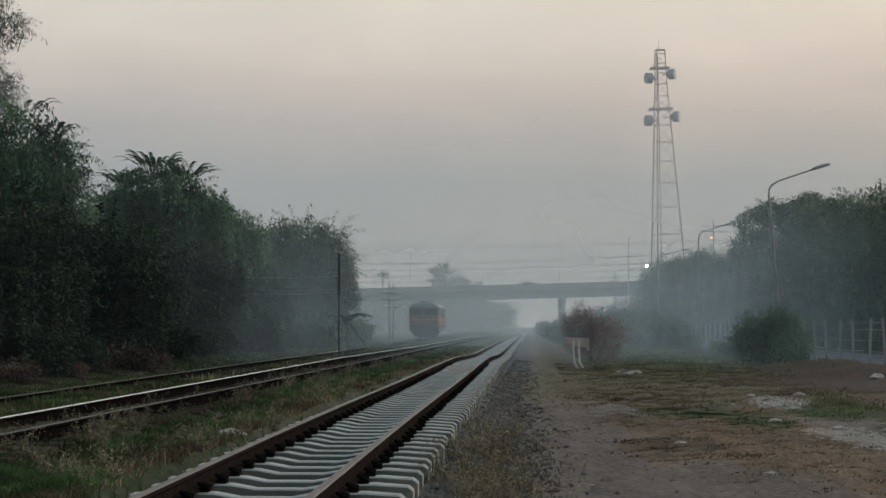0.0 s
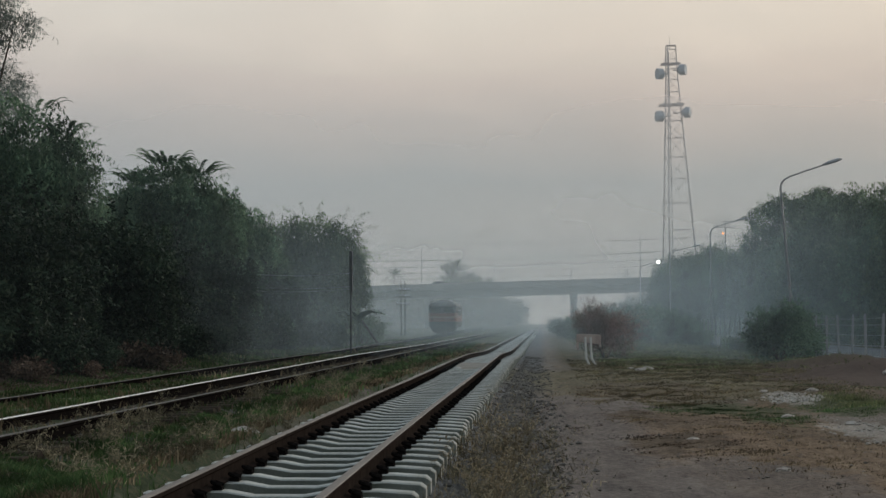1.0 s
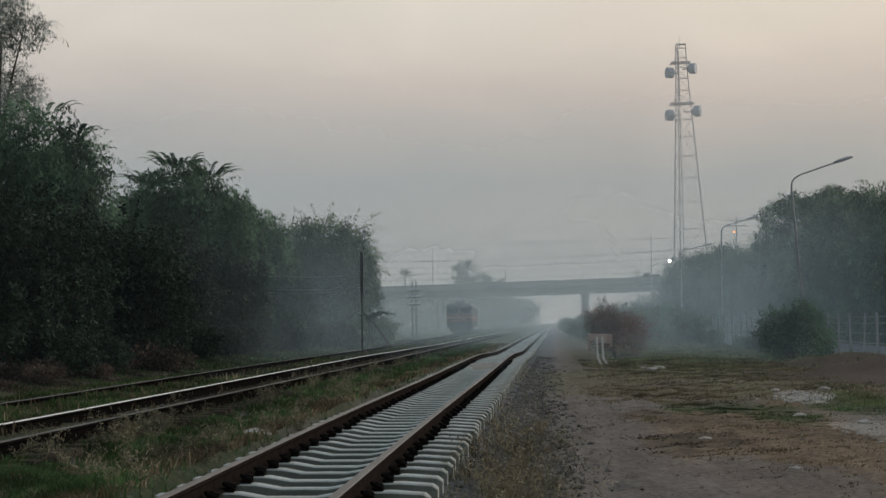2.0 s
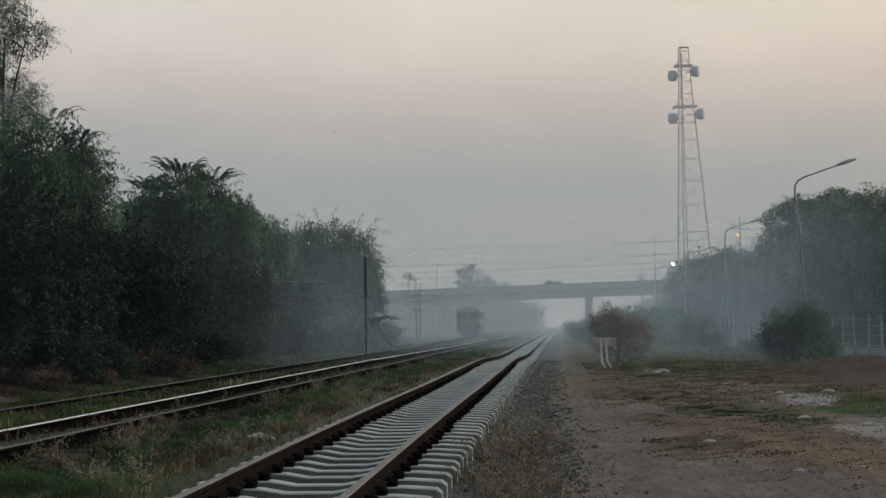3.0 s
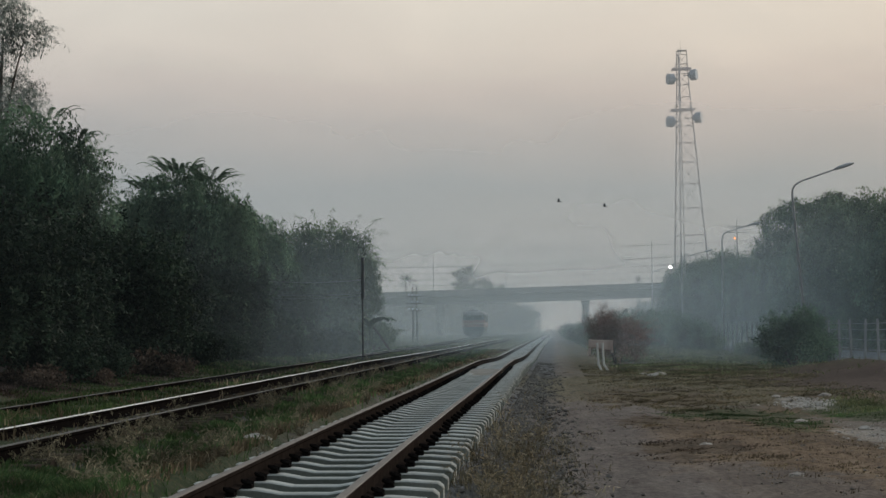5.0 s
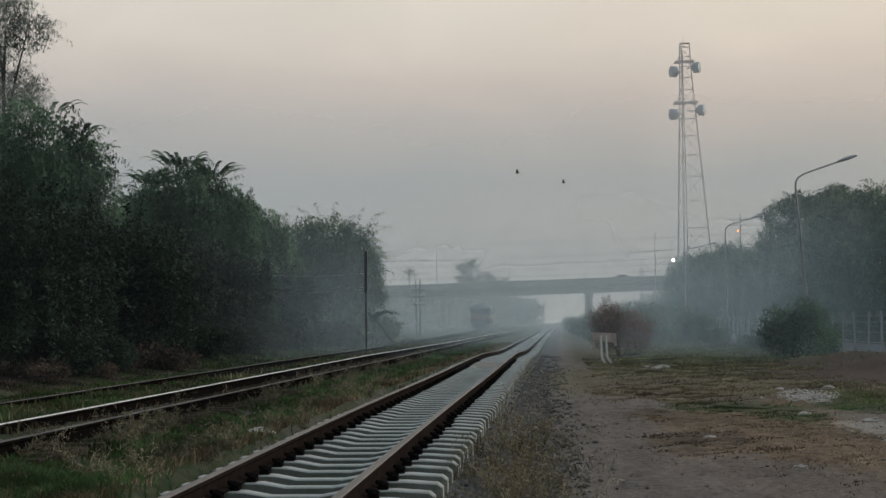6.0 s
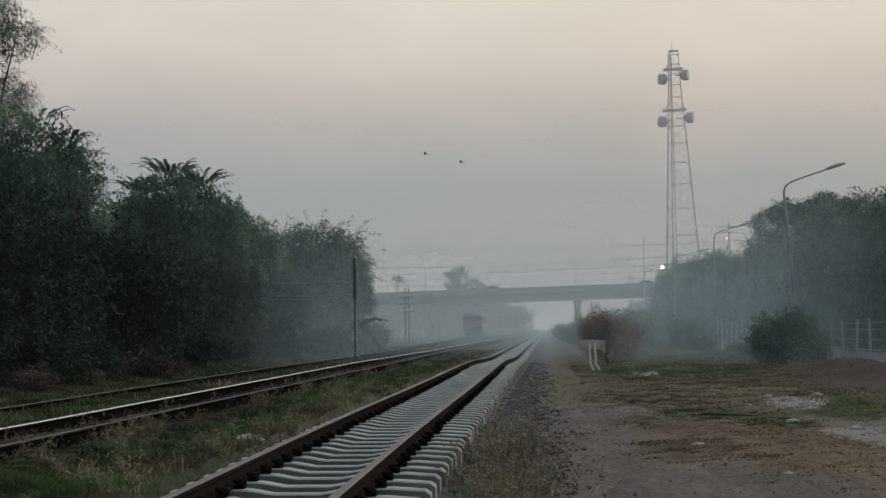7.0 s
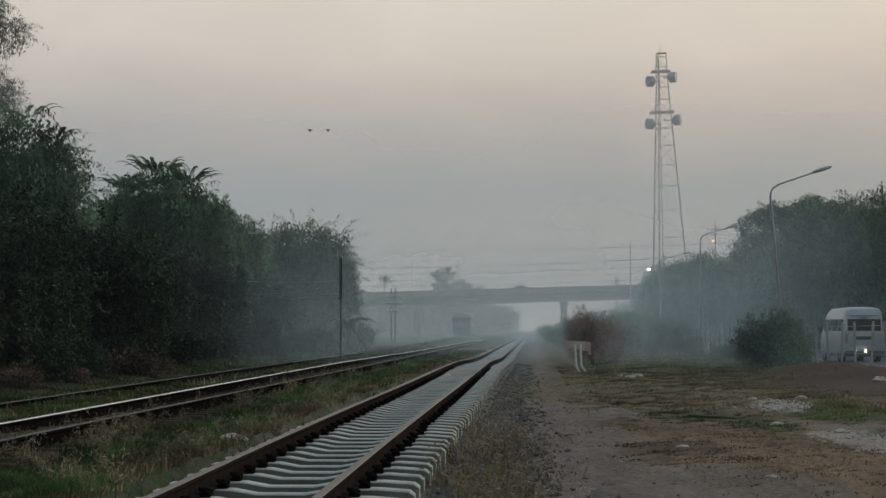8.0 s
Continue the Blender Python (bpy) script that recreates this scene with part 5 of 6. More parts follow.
    part("fuel_tank", bm, M["loco_dark"], t)
    wheels = []
    wm = bmesh.new()
    for s in (-1, 1):
        beam(wm, (s * 0.50, 0, 0), (s * 0.62, 0, 0), 0.44, 0.44, 20)
        beam(wm, (s * 0.47, 0, 0), (s * 0.50, 0, 0), 0.48, 0.48, 20)
    beam(wm, (-0.5, 0, 0), (0.5, 0, 0), 0.08, 0.08, 8)
    src = None
    for y0 in (2.6, 11.4):
        for s in (-1, 1):
            bm = bmesh.new()
            box(bm, (s * 0.78 - 0.07, y0 - 1.7, 0.38), (s * 0.78 + 0.07, y0 + 1.7, 0.72), 0.03)
            part("bogie_frame", bm, M["loco_dark"], t)
        for dy in (-1.2, 0, 1.2):
            if src is None:
                w = src = part("wheelset", wm, M["rubber"], t, "dark steel wheelset")
                src.data.materials[0] = M["clip"]
            else:
                w = new("wheelset", src.data)
                w.parent = t
            wheels.append((w, y0 + dy, 0.45))
    return t, wheels


LOCO, LOCO_WHEELS = locomotive()


# ---- van ----
def van():
    t = thing("van", pose(14.5, 74, 0.05), "pale silver high-roof passenger van driving away", "van")
    L, W = 5.2, 0.90
    # rings from the rear to the front: outline of the body at each length
    def ring(y, w, z0, zb, zr, wr):
        half = [(w * 0.94, z0), (w, z0 + 0.25), (w, zb - 0.1), (w * 0.985, zb), (wr, zr - 0.16), (wr * 0.86, zr - 0.03), (wr * 0.5, zr)]
        return [(x, y, z) for x, z in half] + [(-x, y, z) for x, z in reversed(half)]
    sec = [ring(0.0, W - 0.03, 0.36, 1.3, 2.32, W - 0.17), ring(0.10, W, 0.30, 1.3, 2.40, W - 0.12), ring(0.8, W, 0.28, 1.3, 2.45, W - 0.11), ring(3.4, W, 0.28, 1.3, 2.43, W - 0.11),
           ring(4.1, W, 0.28, 1.28, 2.28, W - 0.13), ring(4.75, W - 0.02, 0.30, 1.18, 1.55, W - 0.14), ring(5.1, W - 0.06, 0.32, 1.0, 1.20, W - 0.16), ring(L, W - 0.16, 0.38, 0.85, 0.98, W - 0.25)]
    v, f = loft(sec)
    mesh_ob("body", v, f, M["van"], t, "", True)
    bm = bmesh.new()
    box(bm, (-0.72, -0.035, 1.40), (0.72, 0.05, 1.92), 0.03)
    part("rear_window", bm, M["glass"], t)
    bm = bmesh.new()
    box(bm, (-0.62, -0.06, 2.06), (0.62, 0.10, 2.12), 0.03)
    part("spoiler", bm, M["van"], t)
    bm = bmesh.new()
    box(bm, (-0.15, -0.05, 1.97), (0.15, 0.0, 2.01), 0.01)
    part("brake_light", bm, M["loco_red"], t)
    bm = bmesh.new()
    box(bm, (-0.86, -0.10, 0.28), (0.86, 0.12, 0.52), 0.05)
    part("bumper", bm, M["loco_dark"], t, "dark rear bumper")
    bm = bmesh.new()
    box(bm, (-0.42, -0.045, 1.02), (0.42, 0.03, 1.16), 0.015)
    part("trim_strip", bm, M["loco_dark"], t)
    bm = bmesh.new()
    box(bm, (-0.50, -0.05, 0.58), (0.10, 0.0, 0.74), 0.02)
    pl = part("number_plate", bm, M["white"], t)
    for s in (-0.42, 0.02):
        bm = bmesh.new()
        box(bm, (s - 0.05, -0.14, 0.44), (s + 0.05, -0.10, 0.60), 0.02)
        part("plate_lamp", bm, M["plate_glow"], pl, "lit yellowish plate lamp")
    for s in (-1, 1):
        bm = bmesh.new()
        box(bm, (s * 0.80 - 0.07, -0.04, 0.85), (s * 0.80 + 0.07, 0.12, 1.35), 0.02)
        part("tail_light", bm, M["board"], t)
        for y0, y1 in ((0.35, 1.35), (1.5, 2.5), (2.65, 3.5), (3.6, 4.2)):
            bm = bmesh.new()
            q = s * (W - 0.045)
            box(bm, (q - 0.03, y0, 1.38), (q + 0.03, y1, 1.92), 0.02)
            part("side_window", bm, M["glass"], t)
        bm = bmesh.new()
        box(bm, (s * 1.02 - 0.08, 4.2, 1.3), (s * 1.02 + 0.08, 4.32, 1.55), 0.03)
        part("wing_mirror", bm, M["loco_dark"], t)
    bm = bmesh.new()
    box(bm, (-0.72, 4.45, 1.35), (0.72, 4.60, 1.95), 0.03)
    for q in bm.verts:
        q.co.y += (1.65 - q.co.z) * 0.55
    part("windscreen", bm, M["glass"], t)
    wm = bmesh.new()
    beam(wm, (-0.1, 0, 0), (0.1, 0, 0), 0.32, 0.32, 22)
    rm = bmesh.new()
    beam(rm, (-0.11, 0, 0), (0.11, 0, 0), 0.19, 0.19, 10)
    w0 = part("wheel", wm, M["rubber"], t)
    part("rim", rm, M["galv"], w0)
    wheels = [(w0, 0.78, 0.95)]
    for x, y in ((0.78, 0.95), (-0.78, 4.2), (0.78, 4.2)):
        w = new("wheel", w0.data)
        w.parent = t
        r = new("rim", w0.children[0].data)
        r.parent = w
        wheels.append((w, x, y))
    wheels[0] = (w0, -0.78, 0.95)
    return t, wheels


VAN, VAN_WHEELS = van()


# ---- vehicles on the bridge, birds ----
def car(label, mat, cargo=False):
    t = thing("pickup_truck" if cargo else "car", pose(0, 0, 0), label, "truck" if cargo else "car", "traffic on the bridge")
    prof = [(-2.3, 0.35), (-2.35, 0.8), (-1.6, 0.98), (-0.9, 1.48), (0.7, 1.5), (1.5, 1.05), (2.2, 0.98), (2.3, 0.4)]
    if cargo:
        prof = [(-2.5, 0.4), (-2.5, 0.95), (-1.5, 1.08), (-0.9, 1.72), (0.3, 1.74), (0.5, 1.1), (2.5, 1.1), (2.5, 0.45)]
    v, f = loft([[(x, y, z) for x, z in prof] for y in (-0.85, -0.7, 0.7, 0.85)])
    mesh_ob("body", v, f, mat, t)
    for s in (-1, 1):
        bm = bmesh.new()
        box(bm, (-0.95, s * 0.85 - 0.02, 1.02), (0.1 if cargo else 0.75, s * 0.85 + 0.02, 1.4), 0.03)
        part("side_window", bm, M["glass"], t)
        for x in (-1.5, 1.45):
            bm = bmesh.new()
            beam(bm, (x, s * 0.86, 0.32), (x, s * 0.66, 0.32), 0.32, 0.32, 16)
            part("wheel", bm, M["rubber"], t)
    if cargo:
        bm = bmesh.new()
        box(bm, (0.6, -0.8, 1.1), (2.4, 0.8, 1.45), 0.05)
        part("cargo", bm, M["timber"], t)
    return t


CARS = [(car("dark car crossing the hazy bridge", M["car_a"]), -0.8, -22.7), (car("dark pickup truck with cargo crossing the hazy bridge", M["car_a"], True), 66.9, -22.8),
        (car("dull red car crossing the hazy bridge", M["car_b"]), 174.7, -26.7), (car("dark car crossing the hazy bridge", M["car_a"]), 198.0, -25.1)]


def bird():
    t = thing("bird", pose(0, 0, 0), "small dark bird in flight", "bird", "birds in the sky")
    v, f = loft([[(y, math.cos(a) * r, math.sin(a) * r) for a in [k * math.pi / 3 for k in range(6)]] for y, r in ((-0.22, 0.01), (-0.12, 0.05), (0.05, 0.06), (0.2, 0.02), (0.32, 0.03))])
    mesh_ob("body", v, f, M["bird"], t, "", True)
    wings = []
    for s in (-1, 1):
        v, f = loft([[(x0, s * y, 0.012), (x1, s * y, 0.012), (x1, s * y, -0.012), (x0, s * y, -0.012)] for y, x0, x1 in ((0.0, -0.1, 0.12), (0.25, -0.12, 0.08), (0.5, -0.02, 0.06))])
        w = mesh_ob("wing", v, f, M["bird"], t)
        wings.append((w, s))
    return t, wings


BIRDS = [bird() for _ in range(3)]
for b, k in zip(BIRDS, (0.95, 0.9, 0.7)):
    b[0].scale = (k, k, k)


# ---- ballast, rubble and grass ----
def scatter_stones(name, label, n, area, size, mat, seed, parent=None):
    rng = np.random.default_rng(seed)
    base = np.array([(0, 0, 0.6), (1, 0, 0), (0.2, 0.9, 0.1), (-0.9, 0.3, 0), (-0.3, -0.9, 0.1), (0.1, 0, -0.6)])
    fc = np.array([(0, 1, 2), (0, 2, 3), (0, 3, 4), (0, 4, 1), (5, 2, 1), (5, 3, 2), (5, 4, 3), (5, 1, 4)])
    x, y = area(rng, n)
    z = ground_z(x, y)
    s = size * (0.4 + 1.0 * rng.random(n) ** 2)
    a = rng.random(n) * 6.283
    jit = base[None] * (0.7 + 0.6 * rng.random((n, 6, 1)))
    vx = jit[..., 0] * np.cos(a)[:, None] - jit[..., 1] * np.sin(a)[:, None]
    vy = jit[..., 0] * np.sin(a)[:, None] + jit[..., 1] * np.cos(a)[:, None]
    v = np.stack([vx * s[:, None] + x[:, None], vy * s[:, None] + y[:, None], jit[..., 2] * s[:, None] + (z + s * 0.15)[:, None]], -1).reshape(-1, 3)
    f = (fc[None] + 6 * np.arange(n)[:, None, None]).reshape(-1, 3)
    return tagged(mesh_ob(name, v, f, mat), label, "stones", "", "stuff")


def depth_even(rng, n, y0, y1):
    """Distances that crowd towards y0, as the eye sees them."""
    return 1 / (1 / y1 + (1 / y0 - 1 / y1) * rng.random(n))


scatter_stones("ballast", "grey crushed stone ballast beside the track", 16000, lambda r, n: (-0.75 + np.abs(r.normal(0, 0.38, n)), depth_even(r, n, 8.5, 75)), 0.04, M["stone"], 1)
scatter_stones("ballast_bed", "grey crushed stone between the sleepers", 9000, lambda r, n: (TRACK_X + r.uniform(-0.85, 1.1, n), depth_even(r, n, 8.5, 60)), 0.035, M["stone"], 2)
scatter_stones("old_ballast", "dark stones along the old track", 4000, lambda r, n: (r.normal(-5.0, 0.5, n), depth_even(r, n, 14, 90)), 0.05, M["stone"], 3)
scatter_stones("gravel", "small gravel strewn on the dirt path", 2200, lambda r, n: (r.uniform(-0.2, 7.5, n), depth_even(r, n, 8.5, 60)), 0.022, M["gravel"], 4)


def clump_noise(x, y, s, seed):
    return (np.sin(x * s + seed) * np.sin(y * s * 0.7 + seed * 2) + 0.6 * np.sin(x * s * 2.3 + y * s * 1.1 + seed) + 0.5 * np.sin(y * s * 1.9 - x * s * 1.3)) / 2.1


def grass_field(name, label, n, area, height, mat, seed, width=0.008, keep=-0.2, patch=1.2, lean=0.5):
    """Single blades in clumps: each a bent strip of two quads."""
    rng = np.random.default_rng(seed)
    x, y = area(rng, n)
    ok = clump_noise(x, y, patch, seed) + 0.5 * rng.standard_normal(n) > keep
    x, y = x[ok], y[ok]
    n = len(x)
    z = ground_z(x, y) - 0.02
    h = height * (0.35 + 0.9 * rng.random(n)) * (0.75 + 0.45 * clump_noise(x, y, patch * 1.7, seed + 3))
    a, b = rng.random(n) * 6.283, rng.random(n) * 3.14
    ln = h * lean * (0.3 + rng.random(n))
    w = width * (0.6 + 0.8 * rng.random(n)) * (1 + y / 30)
    wx, wy = np.cos(b) * w, np.sin(b) * w * 0.4
    p0, p1, p2 = np.stack([x, y, z], 1), np.stack([x + np.cos(a) * ln * 0.35, y + np.sin(a) * ln * 0.35, z + h * 0.62], 1), np.stack([x + np.cos(a) * ln, y + np.sin(a) * ln, z + h * (1 - 0.25 * lean)], 1)
    o = np.stack([wx, wy, np.zeros(n)], 1)
    v = np.stack([p0 - o, p0 + o, p1 + o * 0.8, p1 - o * 0.8, p2], 1).reshape(-1, 3)
    k = 5 * np.arange(n)
    faces = np.stack([k, k + 1, k + 2, k + 3], 1).tolist() + np.stack([k + 3, k + 2, k + 4], 1).tolist()
    return tagged(mesh_ob(name, v, faces, mat), label, "grass", "", "stuff")


def strip(x0, x1, y0, y1):
    return lambda r, n: (r.uniform(x0, x1, n), depth_even(r, n, y0, y1))


grass_field("grass", "green grass between the tracks", 150000, lambda r, n: (r.normal(-4.1, 0.42, n), depth_even(r, n, 10, 110)), 0.17, M["lush"], 1, width=0.005, keep=-0.3)
grass_field("dry_grass", "withered grass along the track edge", 32000, lambda r, n: (-2.95 - np.abs(r.normal(0, 0.4, n)), depth_even(r, n, 10, 110)), 0.15, M["straw"], 2, width=0.005, keep=0.05)
grass_field("grass", "green grass in and beside the old tracks", 95000, strip(-12.6, -6.3, 20, 130), 0.12, M["grass"], 3, width=0.005, keep=-0.3)
grass_field("dry_grass", "withered tufts among the old rails", 16000, strip(-9, -4.6, 14, 100), 0.2, M["straw"], 4, width=0.005, keep=0.45)
grass_field("dry_grass", "straw-coloured dry stalks beside the ballast", 1000, lambda r, n: (r.normal(-0.25, 0.26, n), depth_even(r, n, 9.5, 26)), 0.30, M["straw"], 15, width=0.0025, keep=0.2, patch=2.2, lean=0.9)


def weeds(n, area, height, mat, seed, label):
    """Bushy dry weeds: stems that fork from one root, with small narrow leaves and seed heads."""
    rng = np.random.default_rng(seed)
    xs, ys = area(rng, n)
    pts = []
    for x, y in zip(xs, ys):
        z = float(ground_z(x, y))
        h = height * (0.5 + 0.8 * rng.random())
        for _ in range(9):
            a, u = rng.random() * 6.283, np.linspace(0.08, 1, 22)[:, None]
            out = h * (0.25 + 0.75 * rng.random())
            tip = np.array([math.cos(a) * out, math.sin(a) * out, h * (0.55 + 0.5 * rng.random())])
            p = np.array([x, y, z]) + tip * u * np.array([1, 1, 1]) + np.array([0, 0, 0.25 * h]) * (u - u * u)
            pts.append(p + rng.standard_normal(p.shape) * 0.008)
    v, f = leaves(np.concatenate(pts), 0.05, rng, -0.25, 0.16)
    tagged(mesh_ob("dry_weeds", v, f, mat), label, "weeds", "", "stuff")


weeds(34, lambda r, n: (r.normal(-0.28, 0.24, n), depth_even(r, n, 9.6, 21)), 0.36, M["weed"], 51, "bushy grey-brown weeds beside the ballast")
weeds(15, lambda r, n: (-0.42 + r.normal(0, 0.16, n), depth_even(r, n, 13, 24)), 0.5, M["tan_weed"], 53, "tall tan seeding weeds beside the ballast")
weeds(70, lambda r, n: (r.normal(-4.85, 0.3, n), depth_even(r, n, 15, 60)), 0.28, M["weed"], 52, "dry weeds along the old rail")
weeds(60, lambda r, n: (r.normal(-3.4, 0.4, n), depth_even(r, n, 11, 40)), 0.22, M["weed"], 54, "dry weeds beside the new track")


def mats(spots):
    """An area made of several oval patches: middle, half-widths, share."""
    def area(r, n):
        k = r.choice(len(spots), n, p=np.array([q[4] for q in spots]) / sum(q[4] for q in spots))
        q = np.array(spots)[k]
        return q[:, 0] + r.normal(0, 0.55, n) * q[:, 2], q[:, 1] + r.normal(0, 0.55, n) * q[:, 3]
    return area


grass_field("dry_grass", "short withered grass on the waste ground", 60000, mats([(2.9, 22, 1.4, 7, 3), (2.2, 37, 1.5, 6, 3), (4.0, 42, 2.6, 6, 2), (1.45, 27, 0.45, 1.6, 1), (1.8, 21, 0.8, 1.7, 1.2)]), 0.045, M["straw"], 6, width=0.004, keep=0.15, patch=0.8, lean=1.4)
grass_field("dry_grass", "matted brown grass on the waste ground", 24000, mats([(1.8, 21, 0.8, 1.8, 2), (1.45, 27, 0.5, 1.6, 1.5), (2.2, 38, 1.5, 5, 2), (3.2, 24.5, 0.9, 2, 1.2), (-0.1, 29, 0.22, 1.0, 0.6), (0.6, 24.5, 0.2, 0.8, 0.2)]), 0.05, M["leaf_brown"], 16, width=0.004, keep=0.0, patch=1.4, lean=1.3)
grass_field("grass", "low green weeds on the waste ground", 30000, mats([(3.1, 29.2, 1.1, 1.5, 2), (3.7, 26, 0.5, 1.2, 1), (5.3, 29.3, 0.7, 2, 1.5), (6.5, 37, 1.4, 3, 1)]), 0.06, M["lush"], 7, width=0.004, keep=-0.1, patch=1.1, lean=0.9)
grass_field("dry_grass", "shaggy tan grass beside the path", 40000, mats([(2.6, 36, 1.3, 4, 2), (4.6, 40, 1.8, 5, 2), (3.4, 47, 2.2, 5, 2), (5.6, 34, 1.2, 3, 1), (2.3, 31.5, 0.8, 1.6, 0.6)]), 0.075, M["scrub"], 25, width=0.004, keep=0.1, patch=1.3, lean=1.1)
grass_field("dry_grass", "shaggy straw-coloured grass beside the path", 26000, mats([(3.2, 23, 1.2, 4, 1.2), (2.9, 18, 0.9, 3, 1), (3.4, 35, 1.8, 5, 1.5), (1.2, 34, 0.5, 4, 0.4)]), 0.07, M["straw"], 26, width=0.003, keep=0.3, patch=1.7, lean=1.2)
grass_field("grass", "green tuft of weeds by the rubble", 3600, lambda r, n: (r.normal(5.5, 0.32, n), r.normal(30.5, 0.9, n)), 0.14, M["meadow"], 21, width=0.003, keep=-0.2, patch=1.6, lean=0.8)
grass_field("dry_grass", "tan-green scrub grass where the path fades", 120000, lambda r, n: (0.9 + 6.5 * r.random(n) ** 0.8, 67 - 27 * np.abs(r.normal(0, 0.5, n))), 0.10, M["scrub"], 23, width=0.003, keep=0.0, patch=0.8, lean=0.9)
grass_field("grass", "tall green grass below the roadside scrub", 75000, lambda r, n: (r.uniform(2.2, 11.0, n), depth_even(r, n, 64, 190) - np.abs(r.normal(0, 7.5, n))), 0.15, M["meadow"], 8, width=0.006, keep=0.05, patch=0.7, lean=0.8)
grass_field("grass", "grass at the foot of the wood", 22000, strip(-13.5, -11, 55, 150), 0.24, M["grass"], 9, width=0.006, keep=-0.1)
grass_field("leaf_litter", "fallen brown leaves and twigs at the wood edge", 30000, strip(-13.6, -11.6, 36, 85), 0.09, M["litter"], 24, width=0.007, keep=-0.1, patch=0.9, lean=1.6)
grass_field("dry_grass", "sparse straw growing through the track", 2600, lambda r, n: (r.normal(-0.8, 0.14, n), depth_even(r, n, 10, 26)), 0.22, M["weed"], 10, width=0.003, keep=0.2, patch=2.5)
scatter_stones("spilled_rubble", "pale crushed rubble spilled on the waste ground", 500, lambda r, n: (r.normal(4.9, 0.45, n), r.normal(22.6, 1.4, n)), 0.035, M["pebble"], 6)
scatter_stones("spilled_rubble", "pale crushed rubble spilled on the waste ground", 300, lambda r, n: (r.normal(4.75, 0.28, n), r.normal(32.0, 0.6, n)), 0.045, M["pebble"], 7)


def rubble():
    """Larger pale lumps lying about."""
    rng = np.random.default_rng(17)
    spots = [(-3.1, 17.2, 0.13), (1.9, 21.5, 0.07), (2.4, 17.0, 0.06), (3.0, 52.0, 0.16), (3.3, 53.5, 0.20), (2.8, 54.0, 0.12), (1.6, 14.2, 0.05), (3.9, 27.0, 0.09), (8.8, 43.0, 0.18), (4.9, 31, 0.10), (9.2, 41, 0.16), (5.3, 33.4, 0.11), (4.5, 34.6, 0.09), (5.2, 24.4, 0.12), (4.6, 25.2, 0.09)]
    for x, y, s in spots:
        bm = bmesh.new()
        bmesh.ops.create_icosphere(bm, subdivisions=2, radius=s)
        k = float(rng.random()) * 9
        for v in bm.verts:
            c = v.co / s
            v.co *= 1 + 0.25 * math.sin(c.x * 4 + k) * math.sin(c.y * 5 + k) + 0.12 * math.sin(c.z * 9 + k)
            v.co.z *= 0.45
            v.co.x *= 1.35
        ob = part("rubble_lump", bm, M["pebble"], None)
        ob.matrix_basis = pose(x, y, float(ground_z(x, y)) + s * 0.12, 0, 0, k * 40)
        tagged(ob, "pale lump of broken concrete on the earth", "rubble", "rubble lumps")


rubble()


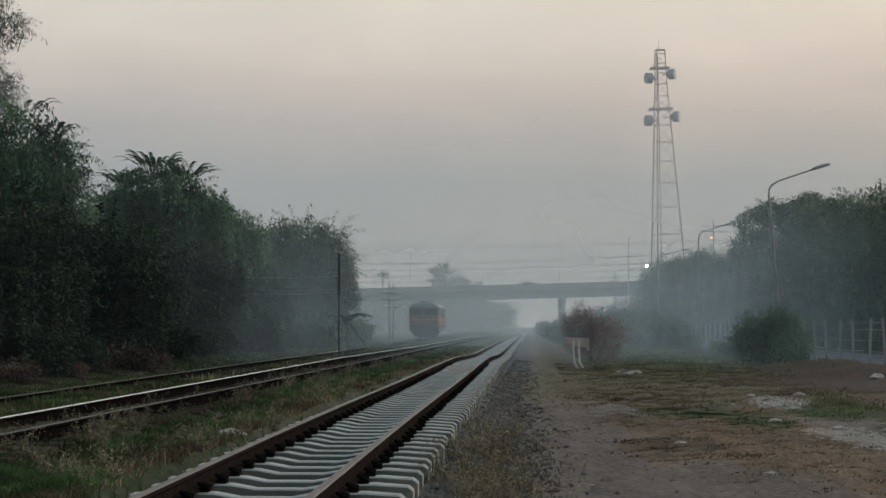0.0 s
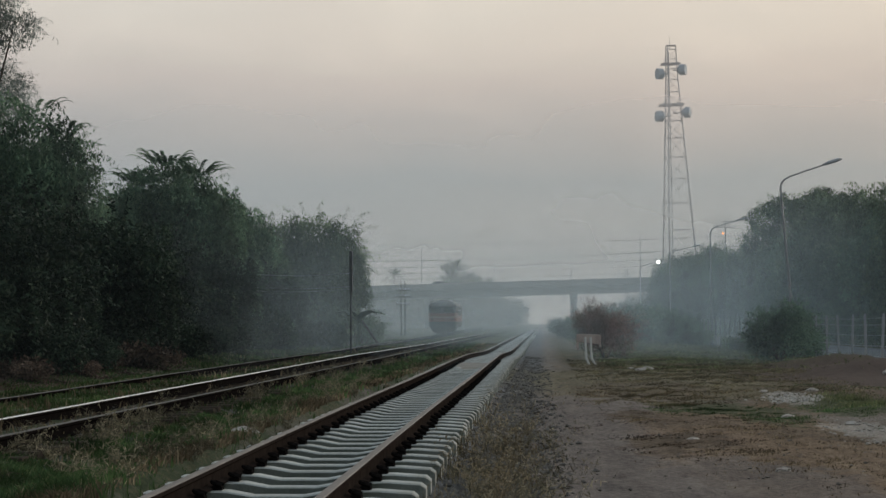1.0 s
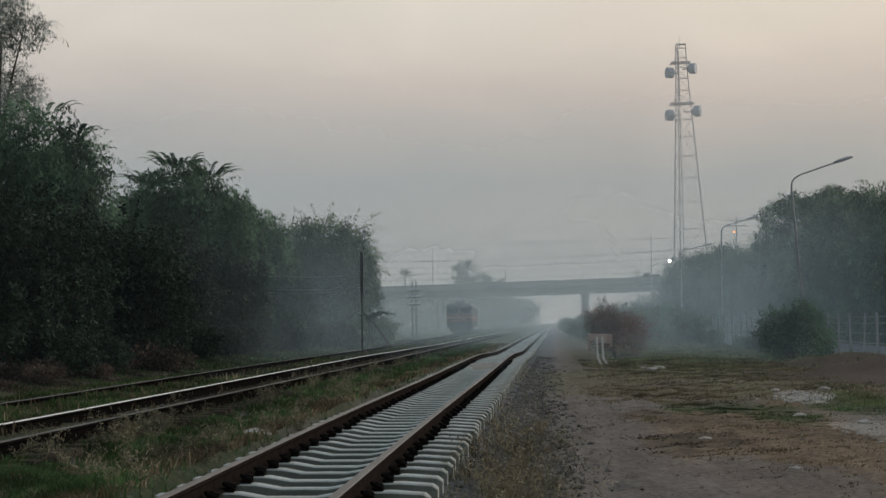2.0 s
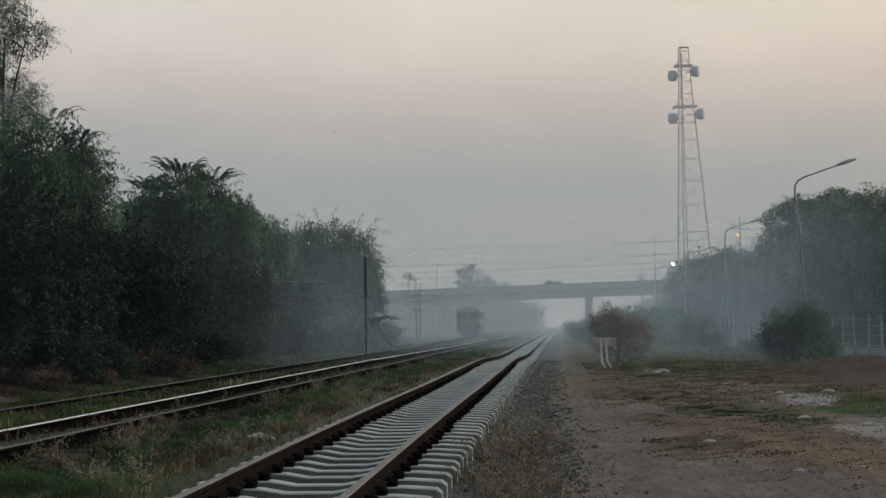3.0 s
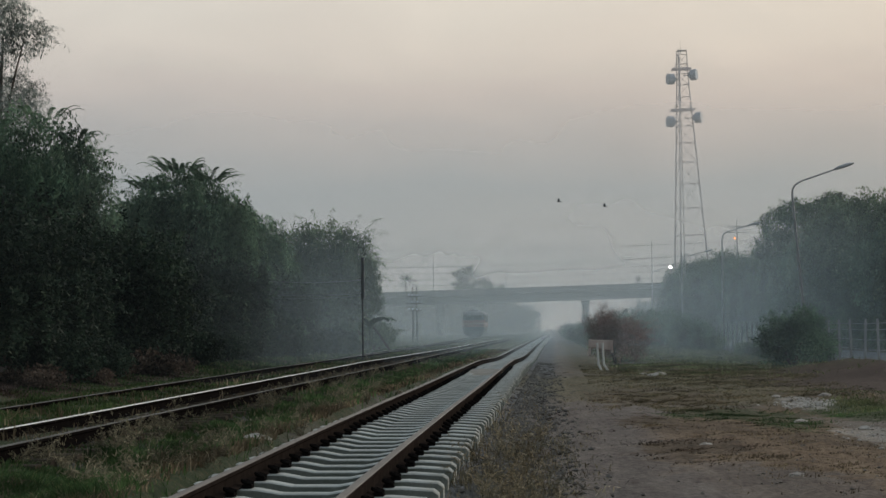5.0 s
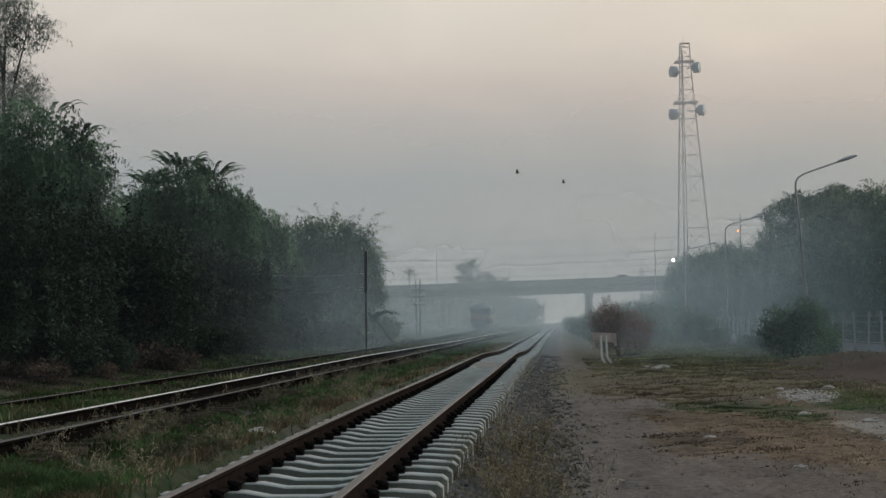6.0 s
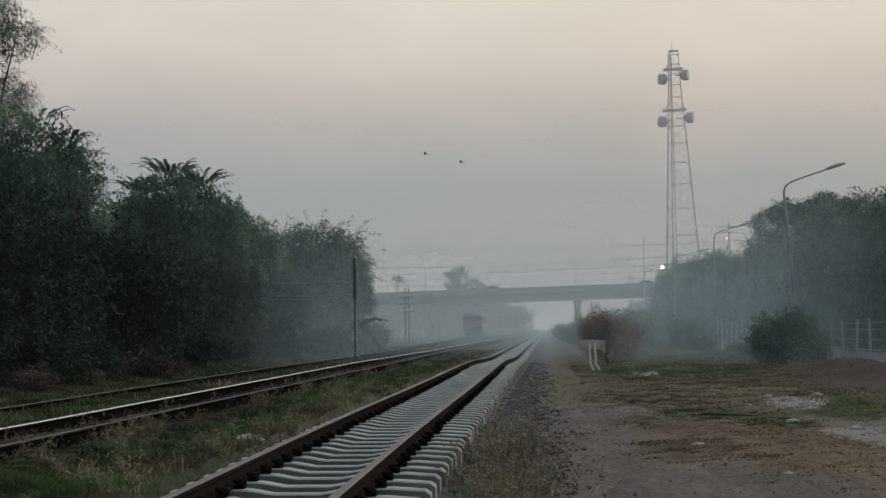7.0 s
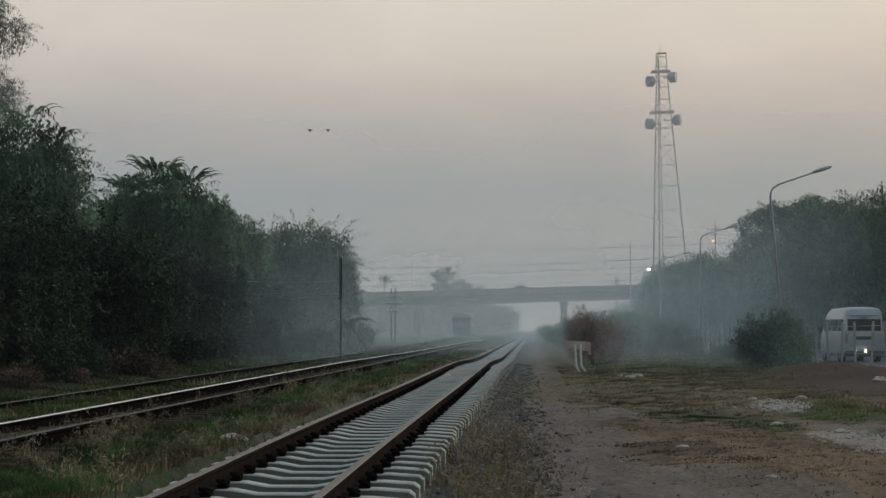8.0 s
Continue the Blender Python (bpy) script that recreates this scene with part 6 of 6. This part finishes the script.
# ---- drifting smoke ----
def smoke():
    """Upright sheets of thin smoke, one behind another, that let the place show through and thin out upwards."""
    sheets = []
    for k, (y, x0, x1, density, top, scale, low, edge) in enumerate([
            (38, -24, 30, 0.014, 22, 0.09, 0.5, None), (60, -36, 55, 0.05, 17, 0.09, 0.3, None), (76, -40, 60, 0.07, 10, 0.08, 0.25, None), (88, -50, 60, 0.115, 12, 0.06, 0.3, None), (97, -55, 65, 0.125, 13, 0.05, 0.3, None),
            (110, -60, 70, 0.085, 14, 0.05, 0.35, None), (124, -70, 80, 0.04, 14, 0.04, 0.4, None), (140, -80, 90, 0.035, 14, 0.04, 0.5, None), (156, -90, 100, 0.09, 14, 0.04, 0.55, None), (172, -90, 100, 0.085, 14, 0.035, 0.55, None),
            (188, -100, 110, 0.085, 14, 0.035, 0.55, None), (204, -100, 120, 0.085, 14, 0.03, 0.55, None), (220, -110, 120, 0.085, 14, 0.03, 0.55, None), (236, -120, 130, 0.08, 16, 0.03, 0.6, None), (252, -150, 160, 0.40, 90, 0.03, 0.8, None),
            (300, -160, 170, 0.09, 20, 0.02, 0.6, None), (345, -190, 200, 0.10, 20, 0.02, 0.6, None), (400, -230, 240, 0.30, 40, 0.015, 0.6, None), (600, -340, 340, 0.25, 60, 0.01, 0.6, None),
            (57, 0, 16, 0.11, 4, 0.35, 0.3, (4.0, 7.5, 13.0, 9.5)), (70, -1, 14, 0.16, 4.5, 0.35, 0.3, (0.2, 2.2, 11.0, 7.0)), (82, 0, 18, 0.08, 6, 0.3, 0.2, (1.0, 5.0, 15.0, 9.0)),
            (103, 8, 45, 0.15, 17, 0.10, 0.4, (8.0, 12.0, 21.0, 15.0)), (118, 0, 34, 0.19, 18, 0.12, 0.4, (2.0, 8.0, 20.0, 12.0)), (80, -24, -6, 0.14, 9, 0.12, 0.3, (-24, -16, -8, -11)), (69, -19, -7, 0.085, 7, 0.15, 0.3, (-18, -14, -7.5, -10.5)), (64, -20, -6, 0.06, 3.5, 0.3, 0.1, (-18, -13, -7, -11))]):
        h = top * 1.35
        v = [(x0, 0, -0.3), (x1, 0, -0.3), (x1, 0, h), (x0, 0, h)]
        ob = mesh_ob("smoke_sheet", v, [(0, 1, 2, 3)], smoke_mat("thin_smoke", density, top, k + 1, scale, low=low, edge=edge, rise=5.0 if y == 118 else 22.0 if y == 252 else 0.0, color=(0.90, 0.93, 0.95) if y >= 252 else (0.72, 0.88, 0.98)))
        ob.location = (0, y, 0)
        tagged(ob, "thin bluish-grey smoke hanging over the ground", "smoke", "drifting smoke", "stuff")
        sheets.append((ob, y))
    return sheets


SMOKE = smoke()


# ---- what moves ----
def motions():
    times = [0.5 * k for k in range(17)]
    # the locomotive drives away, slowly gaining distance
    def loco_y(t):
        return 155 + 11.3 * t
    walk(LOCO, [(t, pose(-8.83 + far_bend(loco_y(t)), loco_y(t), float(np.interp(loco_y(t), [160, 245], [0.42, 0.70])), 0.1, 0, 0.4)) for t in times])
    for w, y, r in LOCO_WHEELS:
        walk(w, [(t, pose(0, y, r, -math.degrees((loco_y(t) - 155) / r))) for t in [k / 15 for k in range(121)]])

    def van_y(t):
        return 74 - 12.7 * (8.0 - t)
    walk(VAN, [(t, pose(14.5, van_y(t), 0.05, 0, 0, 2.0)) for t in times])
    for w, x, y in VAN_WHEELS:
        walk(w, [(t, pose(x, y, 0.32, -math.degrees((van_y(t) + 27.6) / 0.32))) for t in [k / 30 for k in range(241)]])
    for ob, x0, v in CARS:
        walk(ob, [(t, pose(x0 + v * t, 377.0, 11.35 + 0.0245 * (x0 + v * t) - 1.09, 0, -1.4, 0)) for t in times])
    for ob, y in SMOKE:
        walk(ob, [(0.0, pose(0, y, 0)), (8.0, pose(1.6, y, 0))])
    fly = [[(0.0, (31.1, 150, 2.5)), (3.5, (9.6, 150, 9.5)), (4.7, (1.49, 150, 12.4)), (5.8, (-2.2, 150, 14.5)), (6.5, (-6.74, 150, 16.3)), (7.0, (-10.8, 150, 17.5)), (7.5, (-15.0, 150, 18.7)), (8.0, (-20.2, 150, 19.81))],
           [(0.0, (35.0, 150, 2.2)), (3.5, (13.7, 150, 9.1)), (4.7, (5.54, 150, 12.1)), (5.8, (2.05, 150, 13.6)), (6.5, (-2.88, 150, 15.2)), (7.0, (-7.57, 150, 16.7)), (7.5, (-12.7, 150, 18.5)), (8.0, (-18.55, 150, 19.8))],
           [(0.0, (-60.8, 150, 8.82)), (7.8, (-9.35, 150, 8.82)), (8.0, (-8.03, 150, 8.83))]]
    for (ob, wings), path in zip(BIRDS, fly):
        ts = [p[0] for p in path]
        rows = []
        for t in times:
            p = [float(np.interp(t, ts, [q[1][i] for q in path])) for i in range(3)]
            rows.append((t, pose(*p)))
        walk(ob, rows)
        for w, s in wings:
            walk(w, [(t, pose(0, 0, 0.03, s * 35 * math.sin(t * 18 + s * 0)), ) for t in [k / 15 for k in range(121)]])


motions()
